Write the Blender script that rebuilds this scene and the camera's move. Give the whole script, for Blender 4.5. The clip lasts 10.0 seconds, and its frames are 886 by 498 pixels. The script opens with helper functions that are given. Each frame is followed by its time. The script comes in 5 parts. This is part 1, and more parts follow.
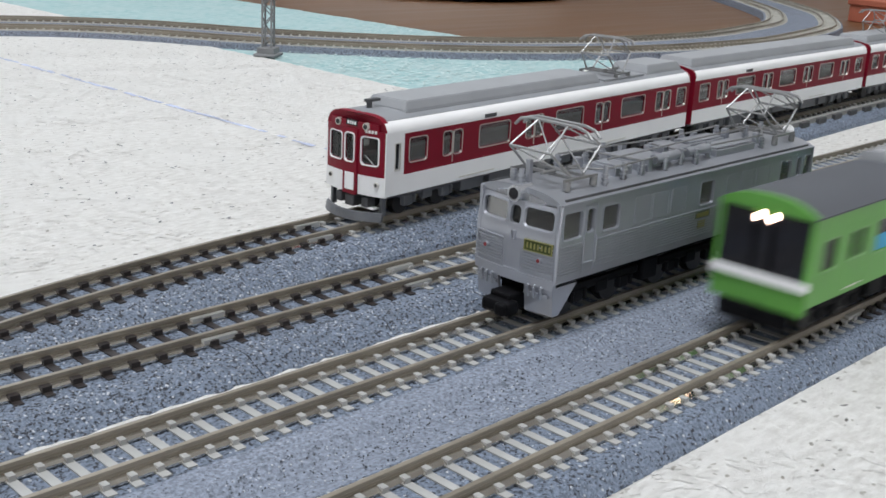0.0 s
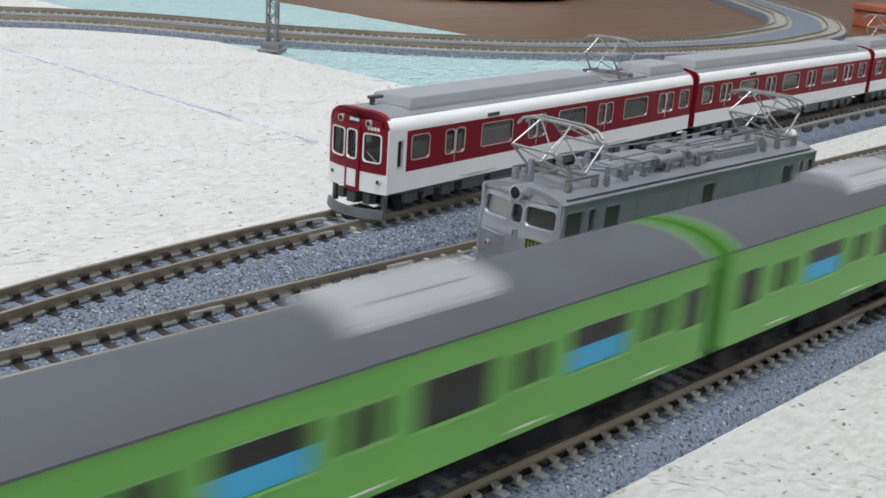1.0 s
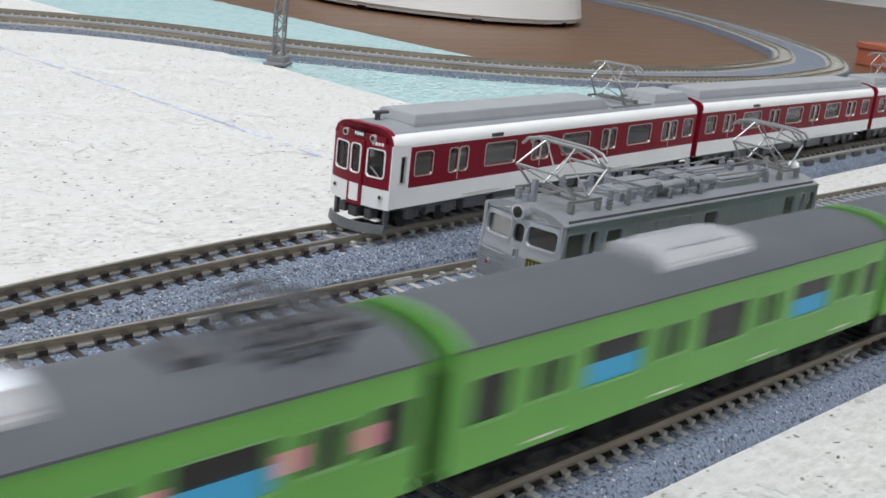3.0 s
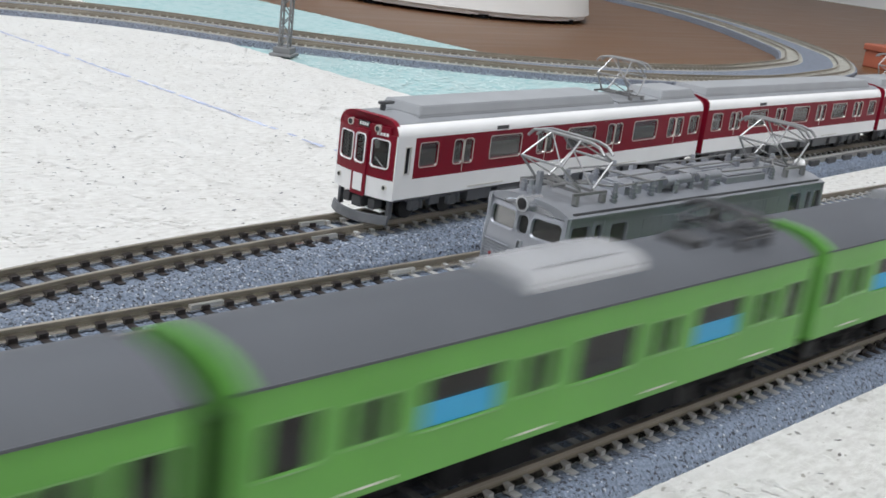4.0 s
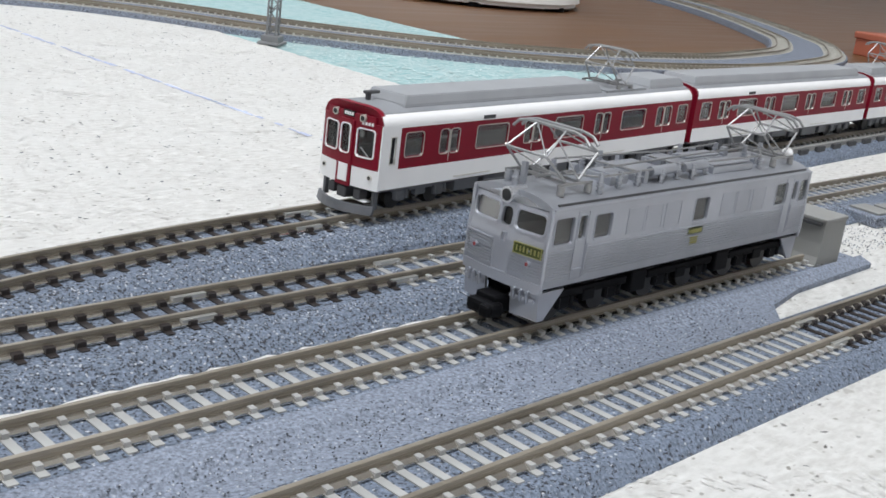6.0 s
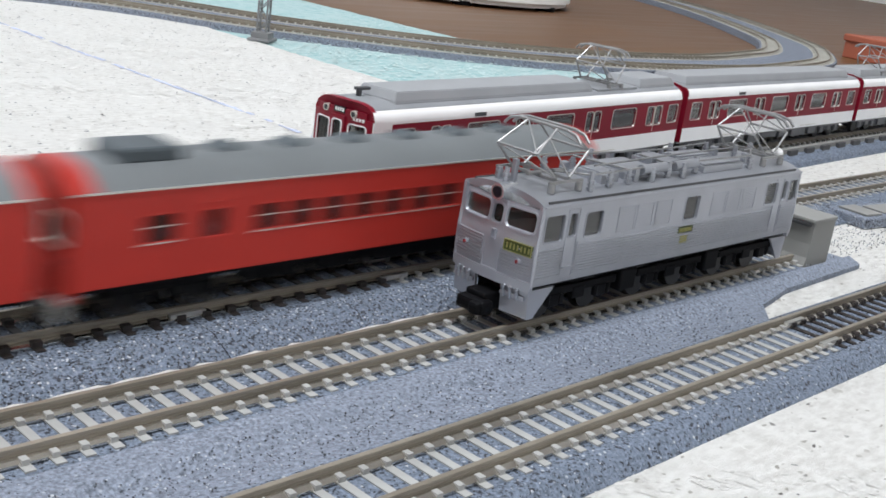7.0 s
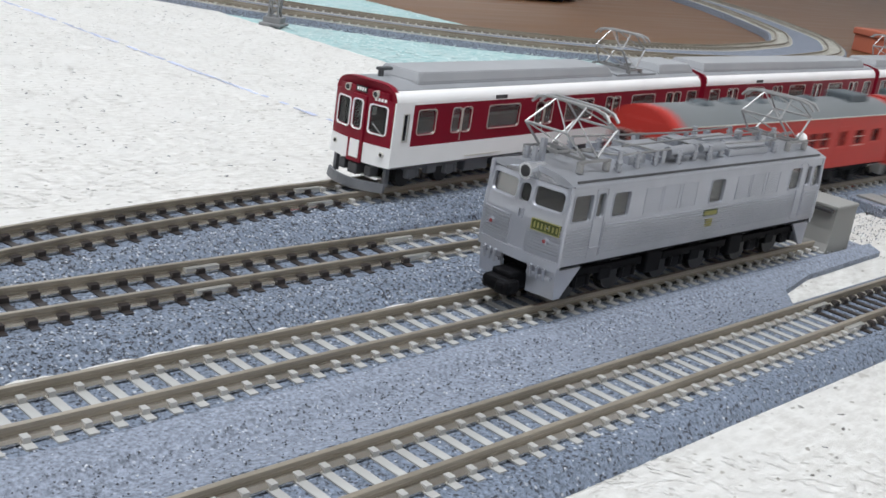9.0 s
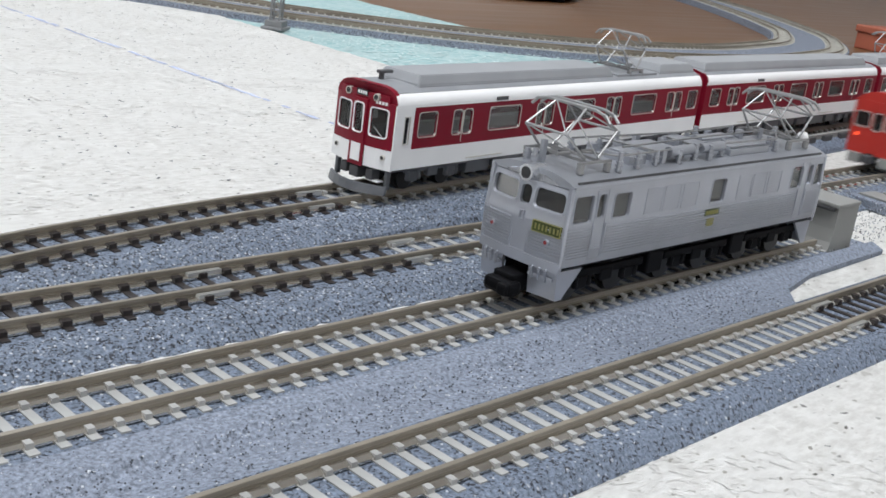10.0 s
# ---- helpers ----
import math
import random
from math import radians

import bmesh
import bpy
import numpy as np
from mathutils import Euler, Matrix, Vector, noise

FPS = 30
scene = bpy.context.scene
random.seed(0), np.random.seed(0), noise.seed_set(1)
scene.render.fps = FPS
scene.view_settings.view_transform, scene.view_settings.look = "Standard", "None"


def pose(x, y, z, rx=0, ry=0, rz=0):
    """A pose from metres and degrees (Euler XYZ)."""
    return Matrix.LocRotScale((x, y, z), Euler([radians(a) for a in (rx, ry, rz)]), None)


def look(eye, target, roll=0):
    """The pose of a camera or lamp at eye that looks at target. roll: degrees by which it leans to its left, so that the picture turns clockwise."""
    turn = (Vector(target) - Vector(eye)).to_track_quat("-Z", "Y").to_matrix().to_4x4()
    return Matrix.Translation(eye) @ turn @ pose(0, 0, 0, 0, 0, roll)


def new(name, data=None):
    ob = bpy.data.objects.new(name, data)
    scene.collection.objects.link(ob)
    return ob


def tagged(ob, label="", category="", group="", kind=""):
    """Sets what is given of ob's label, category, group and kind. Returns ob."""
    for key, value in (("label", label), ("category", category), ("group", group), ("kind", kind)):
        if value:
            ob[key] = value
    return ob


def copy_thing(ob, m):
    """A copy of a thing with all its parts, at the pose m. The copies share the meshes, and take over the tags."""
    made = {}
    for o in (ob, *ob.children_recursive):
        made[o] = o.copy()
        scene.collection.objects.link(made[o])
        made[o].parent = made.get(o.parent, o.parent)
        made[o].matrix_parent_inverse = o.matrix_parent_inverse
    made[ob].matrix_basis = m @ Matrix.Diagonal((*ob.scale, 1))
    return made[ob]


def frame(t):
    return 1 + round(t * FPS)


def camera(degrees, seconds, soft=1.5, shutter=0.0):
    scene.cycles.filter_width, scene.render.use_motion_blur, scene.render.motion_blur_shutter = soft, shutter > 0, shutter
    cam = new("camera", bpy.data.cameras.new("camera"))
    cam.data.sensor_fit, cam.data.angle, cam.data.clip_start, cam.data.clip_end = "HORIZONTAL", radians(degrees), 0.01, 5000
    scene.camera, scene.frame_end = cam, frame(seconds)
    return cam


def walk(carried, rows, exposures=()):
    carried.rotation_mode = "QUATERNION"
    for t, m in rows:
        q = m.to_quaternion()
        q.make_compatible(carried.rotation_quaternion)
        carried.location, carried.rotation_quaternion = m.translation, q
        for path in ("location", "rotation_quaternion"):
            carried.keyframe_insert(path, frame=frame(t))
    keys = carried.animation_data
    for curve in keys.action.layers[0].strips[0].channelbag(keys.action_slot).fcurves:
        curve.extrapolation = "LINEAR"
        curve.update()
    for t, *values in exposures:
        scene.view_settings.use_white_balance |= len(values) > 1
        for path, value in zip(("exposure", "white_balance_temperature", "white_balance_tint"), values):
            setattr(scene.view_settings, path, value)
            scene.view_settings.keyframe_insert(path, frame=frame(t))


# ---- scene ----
cam = camera(43.4012, 10.0, soft=1.6, shutter=1.0)

# the hand-held camera: seconds, place in mm, yaw, pitch, roll
CAM_ROWS = [
    (0, 0.59, -123.64, 76.29, -45.003, -17.190, -2.788),
    (0.5, 0.45, -123.52, 76.34, -44.911, -17.087, -3.219),
    (1, 0.44, -123.73, 76.26, -44.702, -17.289, -3.685),
    (1.5, 0.71, -123.85, 75.88, -44.622, -17.252, -3.992),
    (2, 0.20, -123.89, 75.90, -44.423, -17.045, -4.903),
    (2.5, -0.27, -123.60, 75.86, -44.408, -16.372, -5.353),
    (4, 0.11, -123.08, 74.14, -43.805, -16.464, -6.891),
    (4.5, 0.32, -123.06, 74.49, -43.839, -16.690, -6.874),
    (5, 2.33, -122.57, 74.87, -43.954, -16.824, -6.466),
    (5.5, 2.28, -122.80, 74.57, -44.023, -16.963, -6.646),
    (7, 2.49, -122.32, 73.70, -44.663, -16.997, -7.509),
    (7.5, 1.69, -122.02, 73.16, -44.702, -17.054, -7.853),
    (8, 1.80, -121.37, 72.78, -44.768, -17.099, -8.122),
    (8.5, 1.16, -120.57, 71.76, -44.592, -17.306, -8.312),
    (9, -0.09, -119.09, 70.53, -44.433, -17.431, -8.091),
    (9.5, 0.16, -119.60, 70.97, -44.438, -17.398, -7.598),
    (10, 0.16, -119.64, 70.86, -44.359, -17.372, -7.495),
]
walk(cam, [(t, pose(x / 1000, y / 1000, z / 1000, 90 + pitch, roll, yaw)) for t, x, y, z, yaw, pitch, roll in CAM_ROWS],
     exposures=[(0, -0.14), (1.2, -0.1), (2.5, -0.04), (5.5, 0.0), (7.0, 0.08), (8.0, 0.2), (8.5, 0.14), (9.0, 0.04), (10.0, 0.0)])

# ---- light ----
world = bpy.data.worlds.new("sky")
scene.world = world
world.use_nodes = True
sky = world.node_tree.nodes.new("ShaderNodeTexSky")
sky.sky_type, sky.sun_disc = "NISHITA", False
sky.sun_elevation, sky.sun_rotation = radians(35), radians(200)
world.node_tree.links.new(sky.outputs[0], world.node_tree.nodes["Background"].inputs[0])
world.node_tree.nodes["Background"].inputs[1].default_value = 0.1


def area_lamp(name, m, sx, sy, watts, colour):
    data = bpy.data.lights.new(name, "AREA")
    data.shape, data.size, data.size_y, data.energy, data.color = "RECTANGLE", sx, sy, watts, colour
    ob = new(name, data)
    ob.matrix_basis = m
    return ob


area_lamp("window_daylight", look((0.25, 1.985, 1.6), (0.25, 0.0, 0.3)), 1.85, 1.3, 18, (0.88, 0.94, 1.0))
# no lamp is known overhead; this area light is added as main light
area_lamp("ceiling_lamp_light", look((-0.3, -0.32, 2.30), (-0.3, -0.3199, 0.0)), 0.8, 0.8, 64, (0.925, 0.957, 1.0))

MM = 0.001


# ---- materials ----
def material(name):
    m = bpy.data.materials.new(name)
    m.use_nodes = True
    return m, m.node_tree.nodes, m.node_tree.links, m.node_tree.nodes["Principled BSDF"]


def mix_colour(n, l, factor, a, b):
    mx = n.new("ShaderNodeMix")
    mx.data_type = "RGBA"
    if hasattr(factor, "default_value"):
        l.new(factor, mx.inputs[0])
    else:
        mx.inputs[0].default_value = factor
    for i, c in ((6, a), (7, b)):
        if hasattr(c, "default_value"):
            l.new(c, mx.inputs[i])
        else:
            mx.inputs[i].default_value = (*c, 1)
    return mx.outputs[2]


def noise_tex(n, l, scale, detail=3.0, stretch=None, rough=0.55):
    co = n.new("ShaderNodeTexCoord").outputs["Object"]
    if stretch:
        mp = n.new("ShaderNodeMapping")
        mp.inputs["Scale"].default_value = stretch
        l.new(co, mp.inputs["Vector"])
        co = mp.outputs[0]
    t = n.new("ShaderNodeTexNoise")
    t.inputs["Scale"].default_value, t.inputs["Detail"].default_value = scale, detail
    t.inputs["Roughness"].default_value = rough
    l.new(co, t.inputs["Vector"])
    return t.outputs["Fac"]


def ramp(n, l, fac, lo, hi):
    r = n.new("ShaderNodeMapRange")
    r.inputs["From Min"].default_value, r.inputs["From Max"].default_value = lo, hi
    l.new(fac, r.inputs["Value"])
    return r.outputs["Result"]


def bump(n, l, b, height, strength, dist):
    bp = n.new("ShaderNodeBump")
    bp.inputs["Strength"].default_value, bp.inputs["Distance"].default_value = strength, dist
    l.new(height, bp.inputs["Height"])
    l.new(bp.outputs[0], b.inputs["Normal"])


def scale_value(n, l, value, k, add=0.0):
    m = n.new("ShaderNodeMath")
    m.operation = "MULTIPLY_ADD"
    l.new(value, m.inputs[0])
    m.inputs[1].default_value, m.inputs[2].default_value = k, add
    return m.outputs[0]


def paint(name, colour, rough=0.4, metal=0.0, vary=0.12, grain=900.0, relief=0.0, dust=0.0, coat=0.0, spec=0.5):
    """Moulded or painted plastic: slight mottling at two scales, a little dust, uneven gloss."""
    m, n, l, b = material(name)
    fine, wide = noise_tex(n, l, grain), noise_tex(n, l, grain / 14, 2)
    dark = tuple(c * (1 - vary) for c in colour)
    lite = tuple(min(1, c * (1 + vary)) for c in colour)
    col = mix_colour(n, l, ramp(n, l, wide, 0.35, 0.65), dark, lite)
    col = mix_colour(n, l, scale_value(n, l, fine, vary), col, dark)
    if dust:
        col = mix_colour(n, l, scale_value(n, l, ramp(n, l, fine, 0.55, 0.75), dust), col, (0.55, 0.54, 0.52))
    l.new(col, b.inputs["Base Color"])
    l.new(scale_value(n, l, wide, 0.08, rough - 0.04), b.inputs["Roughness"])
    b.inputs["Metallic"].default_value = metal
    b.inputs["Coat Weight"].default_value = coat
    b.inputs["Specular IOR Level"].default_value = spec
    if relief:
        bump(n, l, b, fine, relief, 0.0002)
    return m


def ballast_material(name, base, dark, lite, chips=0.565):
    """Moulded ballast: bluish grey grain with black and pale chips."""
    m, n, l, b = material(name)
    g1, g2, g3 = noise_tex(n, l, 1500, 2), noise_tex(n, l, 1400, 2, None, 0.6), noise_tex(n, l, 60, 3)
    g4 = noise_tex(n, l, 900, 2)
    col = mix_colour(n, l, ramp(n, l, g1, 0.3, 0.7), tuple(c * 0.55 for c in base), tuple(c * 1.5 for c in base))
    col = mix_colour(n, l, scale_value(n, l, ramp(n, l, g3, 0.35, 0.7), 0.4), col, tuple(c * 1.15 for c in base))
    col = mix_colour(n, l, ramp(n, l, g2, chips, chips + 0.06), col, dark)
    col = mix_colour(n, l, ramp(n, l, g4, chips + 0.09, chips + 0.13), col, tuple(c * 1.3 for c in dark))
    co = n.new("ShaderNodeTexCoord").outputs["Object"]
    v = n.new("ShaderNodeTexVoronoi")
    v.inputs["Scale"].default_value = 800
    l.new(co, v.inputs["Vector"])
    sep = n.new("ShaderNodeSeparateColor")
    l.new(v.outputs["Color"], sep.inputs[0])
    mul = n.new("ShaderNodeMath")
    mul.operation = "MULTIPLY"
    l.new(ramp(n, l, v.outputs["Distance"], 0.26, 0.12), mul.inputs[0])
    l.new(ramp(n, l, sep.outputs[0], 0.5, 0.75), mul.inputs[1])
    col = mix_colour(n, l, mul.outputs[0], col, lite)
    l.new(col, b.inputs["Base Color"])
    b.inputs["Roughness"].default_value = 0.7
    b.inputs["Specular IOR Level"].default_value = 0.35
    bump(n, l, b, g2, 0.9, 0.0006)
    return m


def board_material(name, base, chip, fibre, chips=True, scale=1.0):
    """Pressed fibre board: pale tangled fibres with sparse dark flakes."""
    m, n, l, b = material(name)
    f1 = noise_tex(n, l, 260 * scale, 4, (1, 2.6, 1))
    f2 = noise_tex(n, l, 330 * scale, 4, (2.4, 1, 1))
    f3 = noise_tex(n, l, 40, 3)
    col = mix_colour(n, l, ramp(n, l, f1, 0.36, 0.62), fibre, base)
    col = mix_colour(n, l, ramp(n, l, f2, 0.58, 0.74), col, tuple(min(0.95, c * 1.06) for c in base))
    col = mix_colour(n, l, ramp(n, l, f3, 0.45, 0.75), col, tuple(c * 0.95 for c in base))
    if chips:
        co = n.new("ShaderNodeTexCoord").outputs["Object"]
        wob = n.new("ShaderNodeTexNoise")
        wob.inputs["Scale"].default_value = 300
        l.new(co, wob.inputs["Vector"])
        for scale, size, share, tone in ((210, 0.16, 0.60, tuple(c * 1.3 for c in chip)), (380, 0.24, 0.5, tuple(c * 4.2 for c in chip)), (90, 0.12, 0.5, tuple(c * 4.6 for c in chip))):
            vm = n.new("ShaderNodeVectorMath")
            vm.operation = "MULTIPLY_ADD"
            l.new(wob.outputs["Color"], vm.inputs[0])
            vm.inputs[1].default_value = (0.0028, 0.0028, 0.0)
            mp = n.new("ShaderNodeMapping")
            mp.inputs["Scale"].default_value = (1.0, 1.6, 0.0)
            mp.inputs["Rotation"].default_value = (0, 0, scale * 0.21)
            l.new(co, vm.inputs[2])
            l.new(vm.outputs[0], mp.inputs["Vector"])
            v = n.new("ShaderNodeTexVoronoi")
            v.inputs["Scale"].default_value = scale
            l.new(mp.outputs[0], v.inputs["Vector"])
            near = ramp(n, l, v.outputs["Distance"], size, size * 0.55)
            sep = n.new("ShaderNodeSeparateColor")
            l.new(v.outputs["Color"], sep.inputs[0])
            some = ramp(n, l, sep.outputs[0], share, share + 0.25)
            mul = n.new("ShaderNodeMath")
            mul.operation = "MULTIPLY"
            l.new(near, mul.inputs[0])
            l.new(some, mul.inputs[1])
            col = mix_colour(n, l, mul.outputs[0], col, tone)
    l.new(col, b.inputs["Base Color"])
    b.inputs["Roughness"].default_value = 0.85
    b.inputs["Specular IOR Level"].default_value = 0.2
    f4 = noise_tex(n, l, 95 * scale, 3)
    add = n.new("ShaderNodeMath")
    l.new(f1, add.inputs[0])
    l.new(f4, add.inputs[1])
    bump(n, l, b, add.outputs[0], 0.75, 0.0009)
    return m


def wood_material(name, a, c):
    m, n, l, b = material(name)
    g = noise_tex(n, l, 9, 5, (0.7, 9, 1))
    g2 = noise_tex(n, l, 60, 3, (0.6, 12, 1))
    col = mix_colour(n, l, ramp(n, l, g, 0.3, 0.7), a, c)
    col = mix_colour(n, l, scale_value(n, l, g2, 0.35), col, tuple(v * 0.6 for v in a))
    l.new(col, b.inputs["Base Color"])
    l.new(scale_value(n, l, g, 0.2, 0.30), b.inputs["Roughness"])
    b.inputs["Specular IOR Level"].default_value = 0.4
    return m


def glass_material(name, colour=(0.72, 0.73, 0.73)):
    m, n, l, b = material(name)
    b.inputs["Base Color"].default_value = (*colour, 1)
    b.inputs["Roughness"].default_value = 0.06
    b.inputs["Transmission Weight"].default_value = 0.92
    b.inputs["IOR"].default_value = 1.25
    return m


def glow_material(name, colour, strength):
    m, n, l, b = material(name)
    b.inputs["Base Color"].default_value = (*colour, 1)
    b.inputs["Emission Color"].default_value = (*colour, 1)
    b.inputs["Emission Strength"].default_value = strength
    return m


M_BALLAST = ballast_material("ballast_grey", (0.140, 0.170, 0.222), (0.030, 0.033, 0.043), (0.44, 0.46, 0.49))
M_PAD = ballast_material("ballast_pad", (0.190, 0.216, 0.268), (0.060, 0.066, 0.082), (0.34, 0.37, 0.43), 0.64)
M_FARBALLAST = ballast_material("ballast_far", (0.19, 0.215, 0.265), (0.06, 0.065, 0.08), (0.42, 0.44, 0.47))
M_RAIL = paint("rail_brown", (0.265, 0.235, 0.19), 0.42, 0.35, 0.15, 700)
M_RAILWEB = paint("rail_shine", (0.66, 0.63, 0.58), 0.13, 0.95, 0.06, 700)
M_TIE_DARK = paint("sleeper_dark", (0.022, 0.017, 0.016), 0.55, 0, 0.25, 1400, 0.2)
M_TIE_LITE = paint("sleeper_pale", (0.35, 0.35, 0.34), 0.6, 0, 0.12, 1400, 0.2)
M_TIE_FAR = paint("sleeper_far", (0.42, 0.41, 0.37), 0.6, 0, 0.12, 1400)
M_BOARD = board_material("fibre_board_white", (0.90, 0.89, 0.86), (0.11, 0.105, 0.095), (0.74, 0.725, 0.69))
M_TEAL = board_material("fibre_board_teal", (0.42, 0.54, 0.54), (0.13, 0.27, 0.27), (0.25, 0.42, 0.43), chips=False, scale=0.55)
M_INK = paint("blue_pencil", (0.46, 0.50, 0.66), 0.8, 0, 0.3, 500)
M_FLOOR = wood_material("floor_wood", (0.118, 0.053, 0.020), (0.165, 0.078, 0.031))
M_WALL = paint("wall_plaster", (0.68, 0.68, 0.68), 0.8, 0, 0.05, 60)
M_CEILING = paint("ceiling_white", (0.75, 0.75, 0.73), 0.8, 0, 0.04, 60)
M_SILVER = paint("silver_paint", (0.395, 0.41, 0.455), 0.34, 0.5, 0.06, 1600, 0.05, 0, 0.3)
# lighter, glossier silver; on the roof ends its pale tone helps the highlight
M_SILVER_BRIGHT = paint("silver_bright", (0.62, 0.635, 0.665), 0.2, 0.8, 0.05, 1600)
M_SILVER_DULL = paint("silver_roof", (0.36, 0.375, 0.41), 0.32, 0.6, 0.08, 1500)
M_STEEL = paint("steel_wire", (0.29, 0.29, 0.29), 0.42, 0.6, 0.1, 2500)
M_BLACK = paint("black_plastic", (0.005, 0.005, 0.006), 0.55, 0, 0.25, 1500, 0, 0, 0, 0.08)
M_GEAR = paint("grey_gear", (0.105, 0.11, 0.12), 0.45, 0, 0.2, 1300, 0.1, 0.05)
M_DARK = paint("dark_grey_gear", (0.072, 0.073, 0.077), 0.55, 0, 0.25, 1300, 0.1, 0, 0, 0.3)
M_WHEEL = paint("wheel_steel", (0.04, 0.038, 0.036), 0.4, 0.7, 0.12, 1500)
M_MAROON = paint("maroon_paint", (0.20, 0.006, 0.020), 0.42, 0, 0.05, 900, 0, 0.0, 0.0, 0.22)
M_WHITE = paint("white_paint", (0.86, 0.86, 0.86), 0.3, 0, 0.03, 900, 0, 0.0, 0.2)
M_ROOF = paint("roof_grey", (0.235, 0.245, 0.26), 0.5, 0, 0.06, 1000)
M_HOOD = paint("hood_grey", (0.30, 0.31, 0.325), 0.5, 0, 0.05, 1000)
M_GLASS = glass_material("window_glass")
M_TINT = glass_material("window_tint", (0.22, 0.22, 0.22))
M_SEAT = paint("interior_grey", (0.17, 0.14, 0.12), 0.7, 0, 0.2, 400)
M_TRIM = paint("window_trim", (0.62, 0.60, 0.55), 0.35, 0.5, 0.08, 900)
M_LIME = paint("lime_paint", (0.112, 0.318, 0.060), 0.36, 0, 0.05, 800, 0, 0.0, 0.0, 0.35)
M_GREENROOF = paint("train_roof_grey", (0.090, 0.095, 0.106), 0.62, 0, 0.06, 800, 0, 0, 0, 0.2)
M_AC = paint("cooler_silver", (0.56, 0.57, 0.59), 0.24, 0.55, 0.04, 900)
M_CYAN = paint("cyan_blind", (0.03, 0.31, 0.55), 0.5, 0, 0.06, 800)
M_PINK = paint("pink_sticker", (0.86, 0.33, 0.40), 0.5, 0, 0.06, 800)
M_BLACKGLASS = paint("black_glass", (0.012, 0.012, 0.016), 0.12, 0, 0.1, 300)
M_ORANGE = paint("vermilion_paint", (0.43, 0.033, 0.024), 0.42, 0, 0.06, 900, 0, 0.0, 0.0, 0.3)
M_REDROOF = paint("railcar_roof_grey", (0.14, 0.153, 0.16), 0.5, 0, 0.07, 800)
M_VENT = paint("roof_vent_dark", (0.06, 0.075, 0.085), 0.5, 0, 0.1, 900)
M_NAVY = paint("seat_navy", (0.035, 0.05, 0.085), 0.6, 0, 0.2, 500)
M_JOINER = paint("rail_joiner", (0.52, 0.52, 0.50), 0.35, 0.6, 0.08, 1500)
M_LIMETRIM = paint("lime_trim", (0.16, 0.30, 0.12), 0.4, 0, 0.05, 900)
M_CONC = paint("track_concrete", (0.40, 0.39, 0.355), 0.6, 0, 0.12, 500)
M_TEALFLAKE = paint("teal_flake", (0.50, 0.60, 0.59), 0.8, 0, 0.15, 500)
M_LAMP = glow_material("headlamp_glow", (1.0, 0.70, 0.54), 12)
M_TAIL = glow_material("tail_glow", (1.0, 0.10, 0.03), 1.3)
M_REDLENS = paint("lens_red", (0.25, 0.05, 0.055), 0.2, 0, 0.1, 2000)
M_OLIVE = paint("plate_olive", (0.055, 0.075, 0.012), 0.4, 0, 0.1, 900)
M_GOLD = paint("plate_gold", (0.33, 0.31, 0.12), 0.45, 0.4, 0.1, 900)
M_GRAIN_GREY = paint("grain_grey", (0.20, 0.23, 0.28), 0.6, 0, 0.3, 300)
M_GRAIN_DARK = paint("grain_dark", (0.028, 0.031, 0.040), 0.5, 0, 0.3, 300)
M_GRAIN_PALE = paint("grain_pale", (0.46, 0.48, 0.52), 0.5, 0, 0.1, 300)
M_BUFFER = paint("buffer_grey", (0.235, 0.235, 0.225), 0.6, 0, 0.06, 500, 0.1)
M_POLE = paint("pole_grey", (0.21, 0.215, 0.22), 0.5, 0.2, 0.1, 900)
M_PLASTIC = paint("white_plastic", (0.74, 0.73, 0.71), 0.35, 0, 0.04, 80)
M_BRICK = paint("terracotta", (0.36, 0.10, 0.055), 0.6, 0, 0.12, 60, 0.1)


# ---- mesh helpers (millimetres) ----
def box(bm, x0, x1, y0, y1, z0, z1, bevel=0.0):
    r = bmesh.ops.create_cube(bm, size=1.0, matrix=Matrix.LocRotScale(((x0 + x1) / 2, (y0 + y1) / 2, (z0 + z1) / 2), None, (abs(x1 - x0), abs(y1 - y0), abs(z1 - z0))))
    if bevel:
        edges = list({e for v in r["verts"] for e in v.link_edges})
        bmesh.ops.bevel(bm, geom=edges, offset=bevel, segments=2, affect="EDGES", profile=0.5)


def rod(bm, a, b, r, seg=8, r2=None):
    a, b = Vector(a), Vector(b)
    d = b - a
    if d.length < 1e-6:
        return
    m = Matrix.Translation((a + b) / 2) @ d.to_track_quat("Z", "Y").to_matrix().to_4x4()
    bmesh.ops.create_cone(bm, cap_ends=True, segments=seg, radius1=r, radius2=r if r2 is None else r2, depth=d.length, matrix=m)


def prism(bm, profile, x0, x1, x0_shift=None):
    """A closed YZ outline swept along x; x0_shift(y, z) moves the first end (a raked nose)."""
    a = [bm.verts.new((x0 + (x0_shift(y, z) if x0_shift else 0), y, z)) for y, z in profile]
    b = [bm.verts.new((x1, y, z)) for y, z in profile]
    k = len(profile)
    for i in range(k):
        bm.faces.new((a[i], a[(i + 1) % k], b[(i + 1) % k], b[i]))
    bm.faces.new(a[::-1])
    bm.faces.new(b)


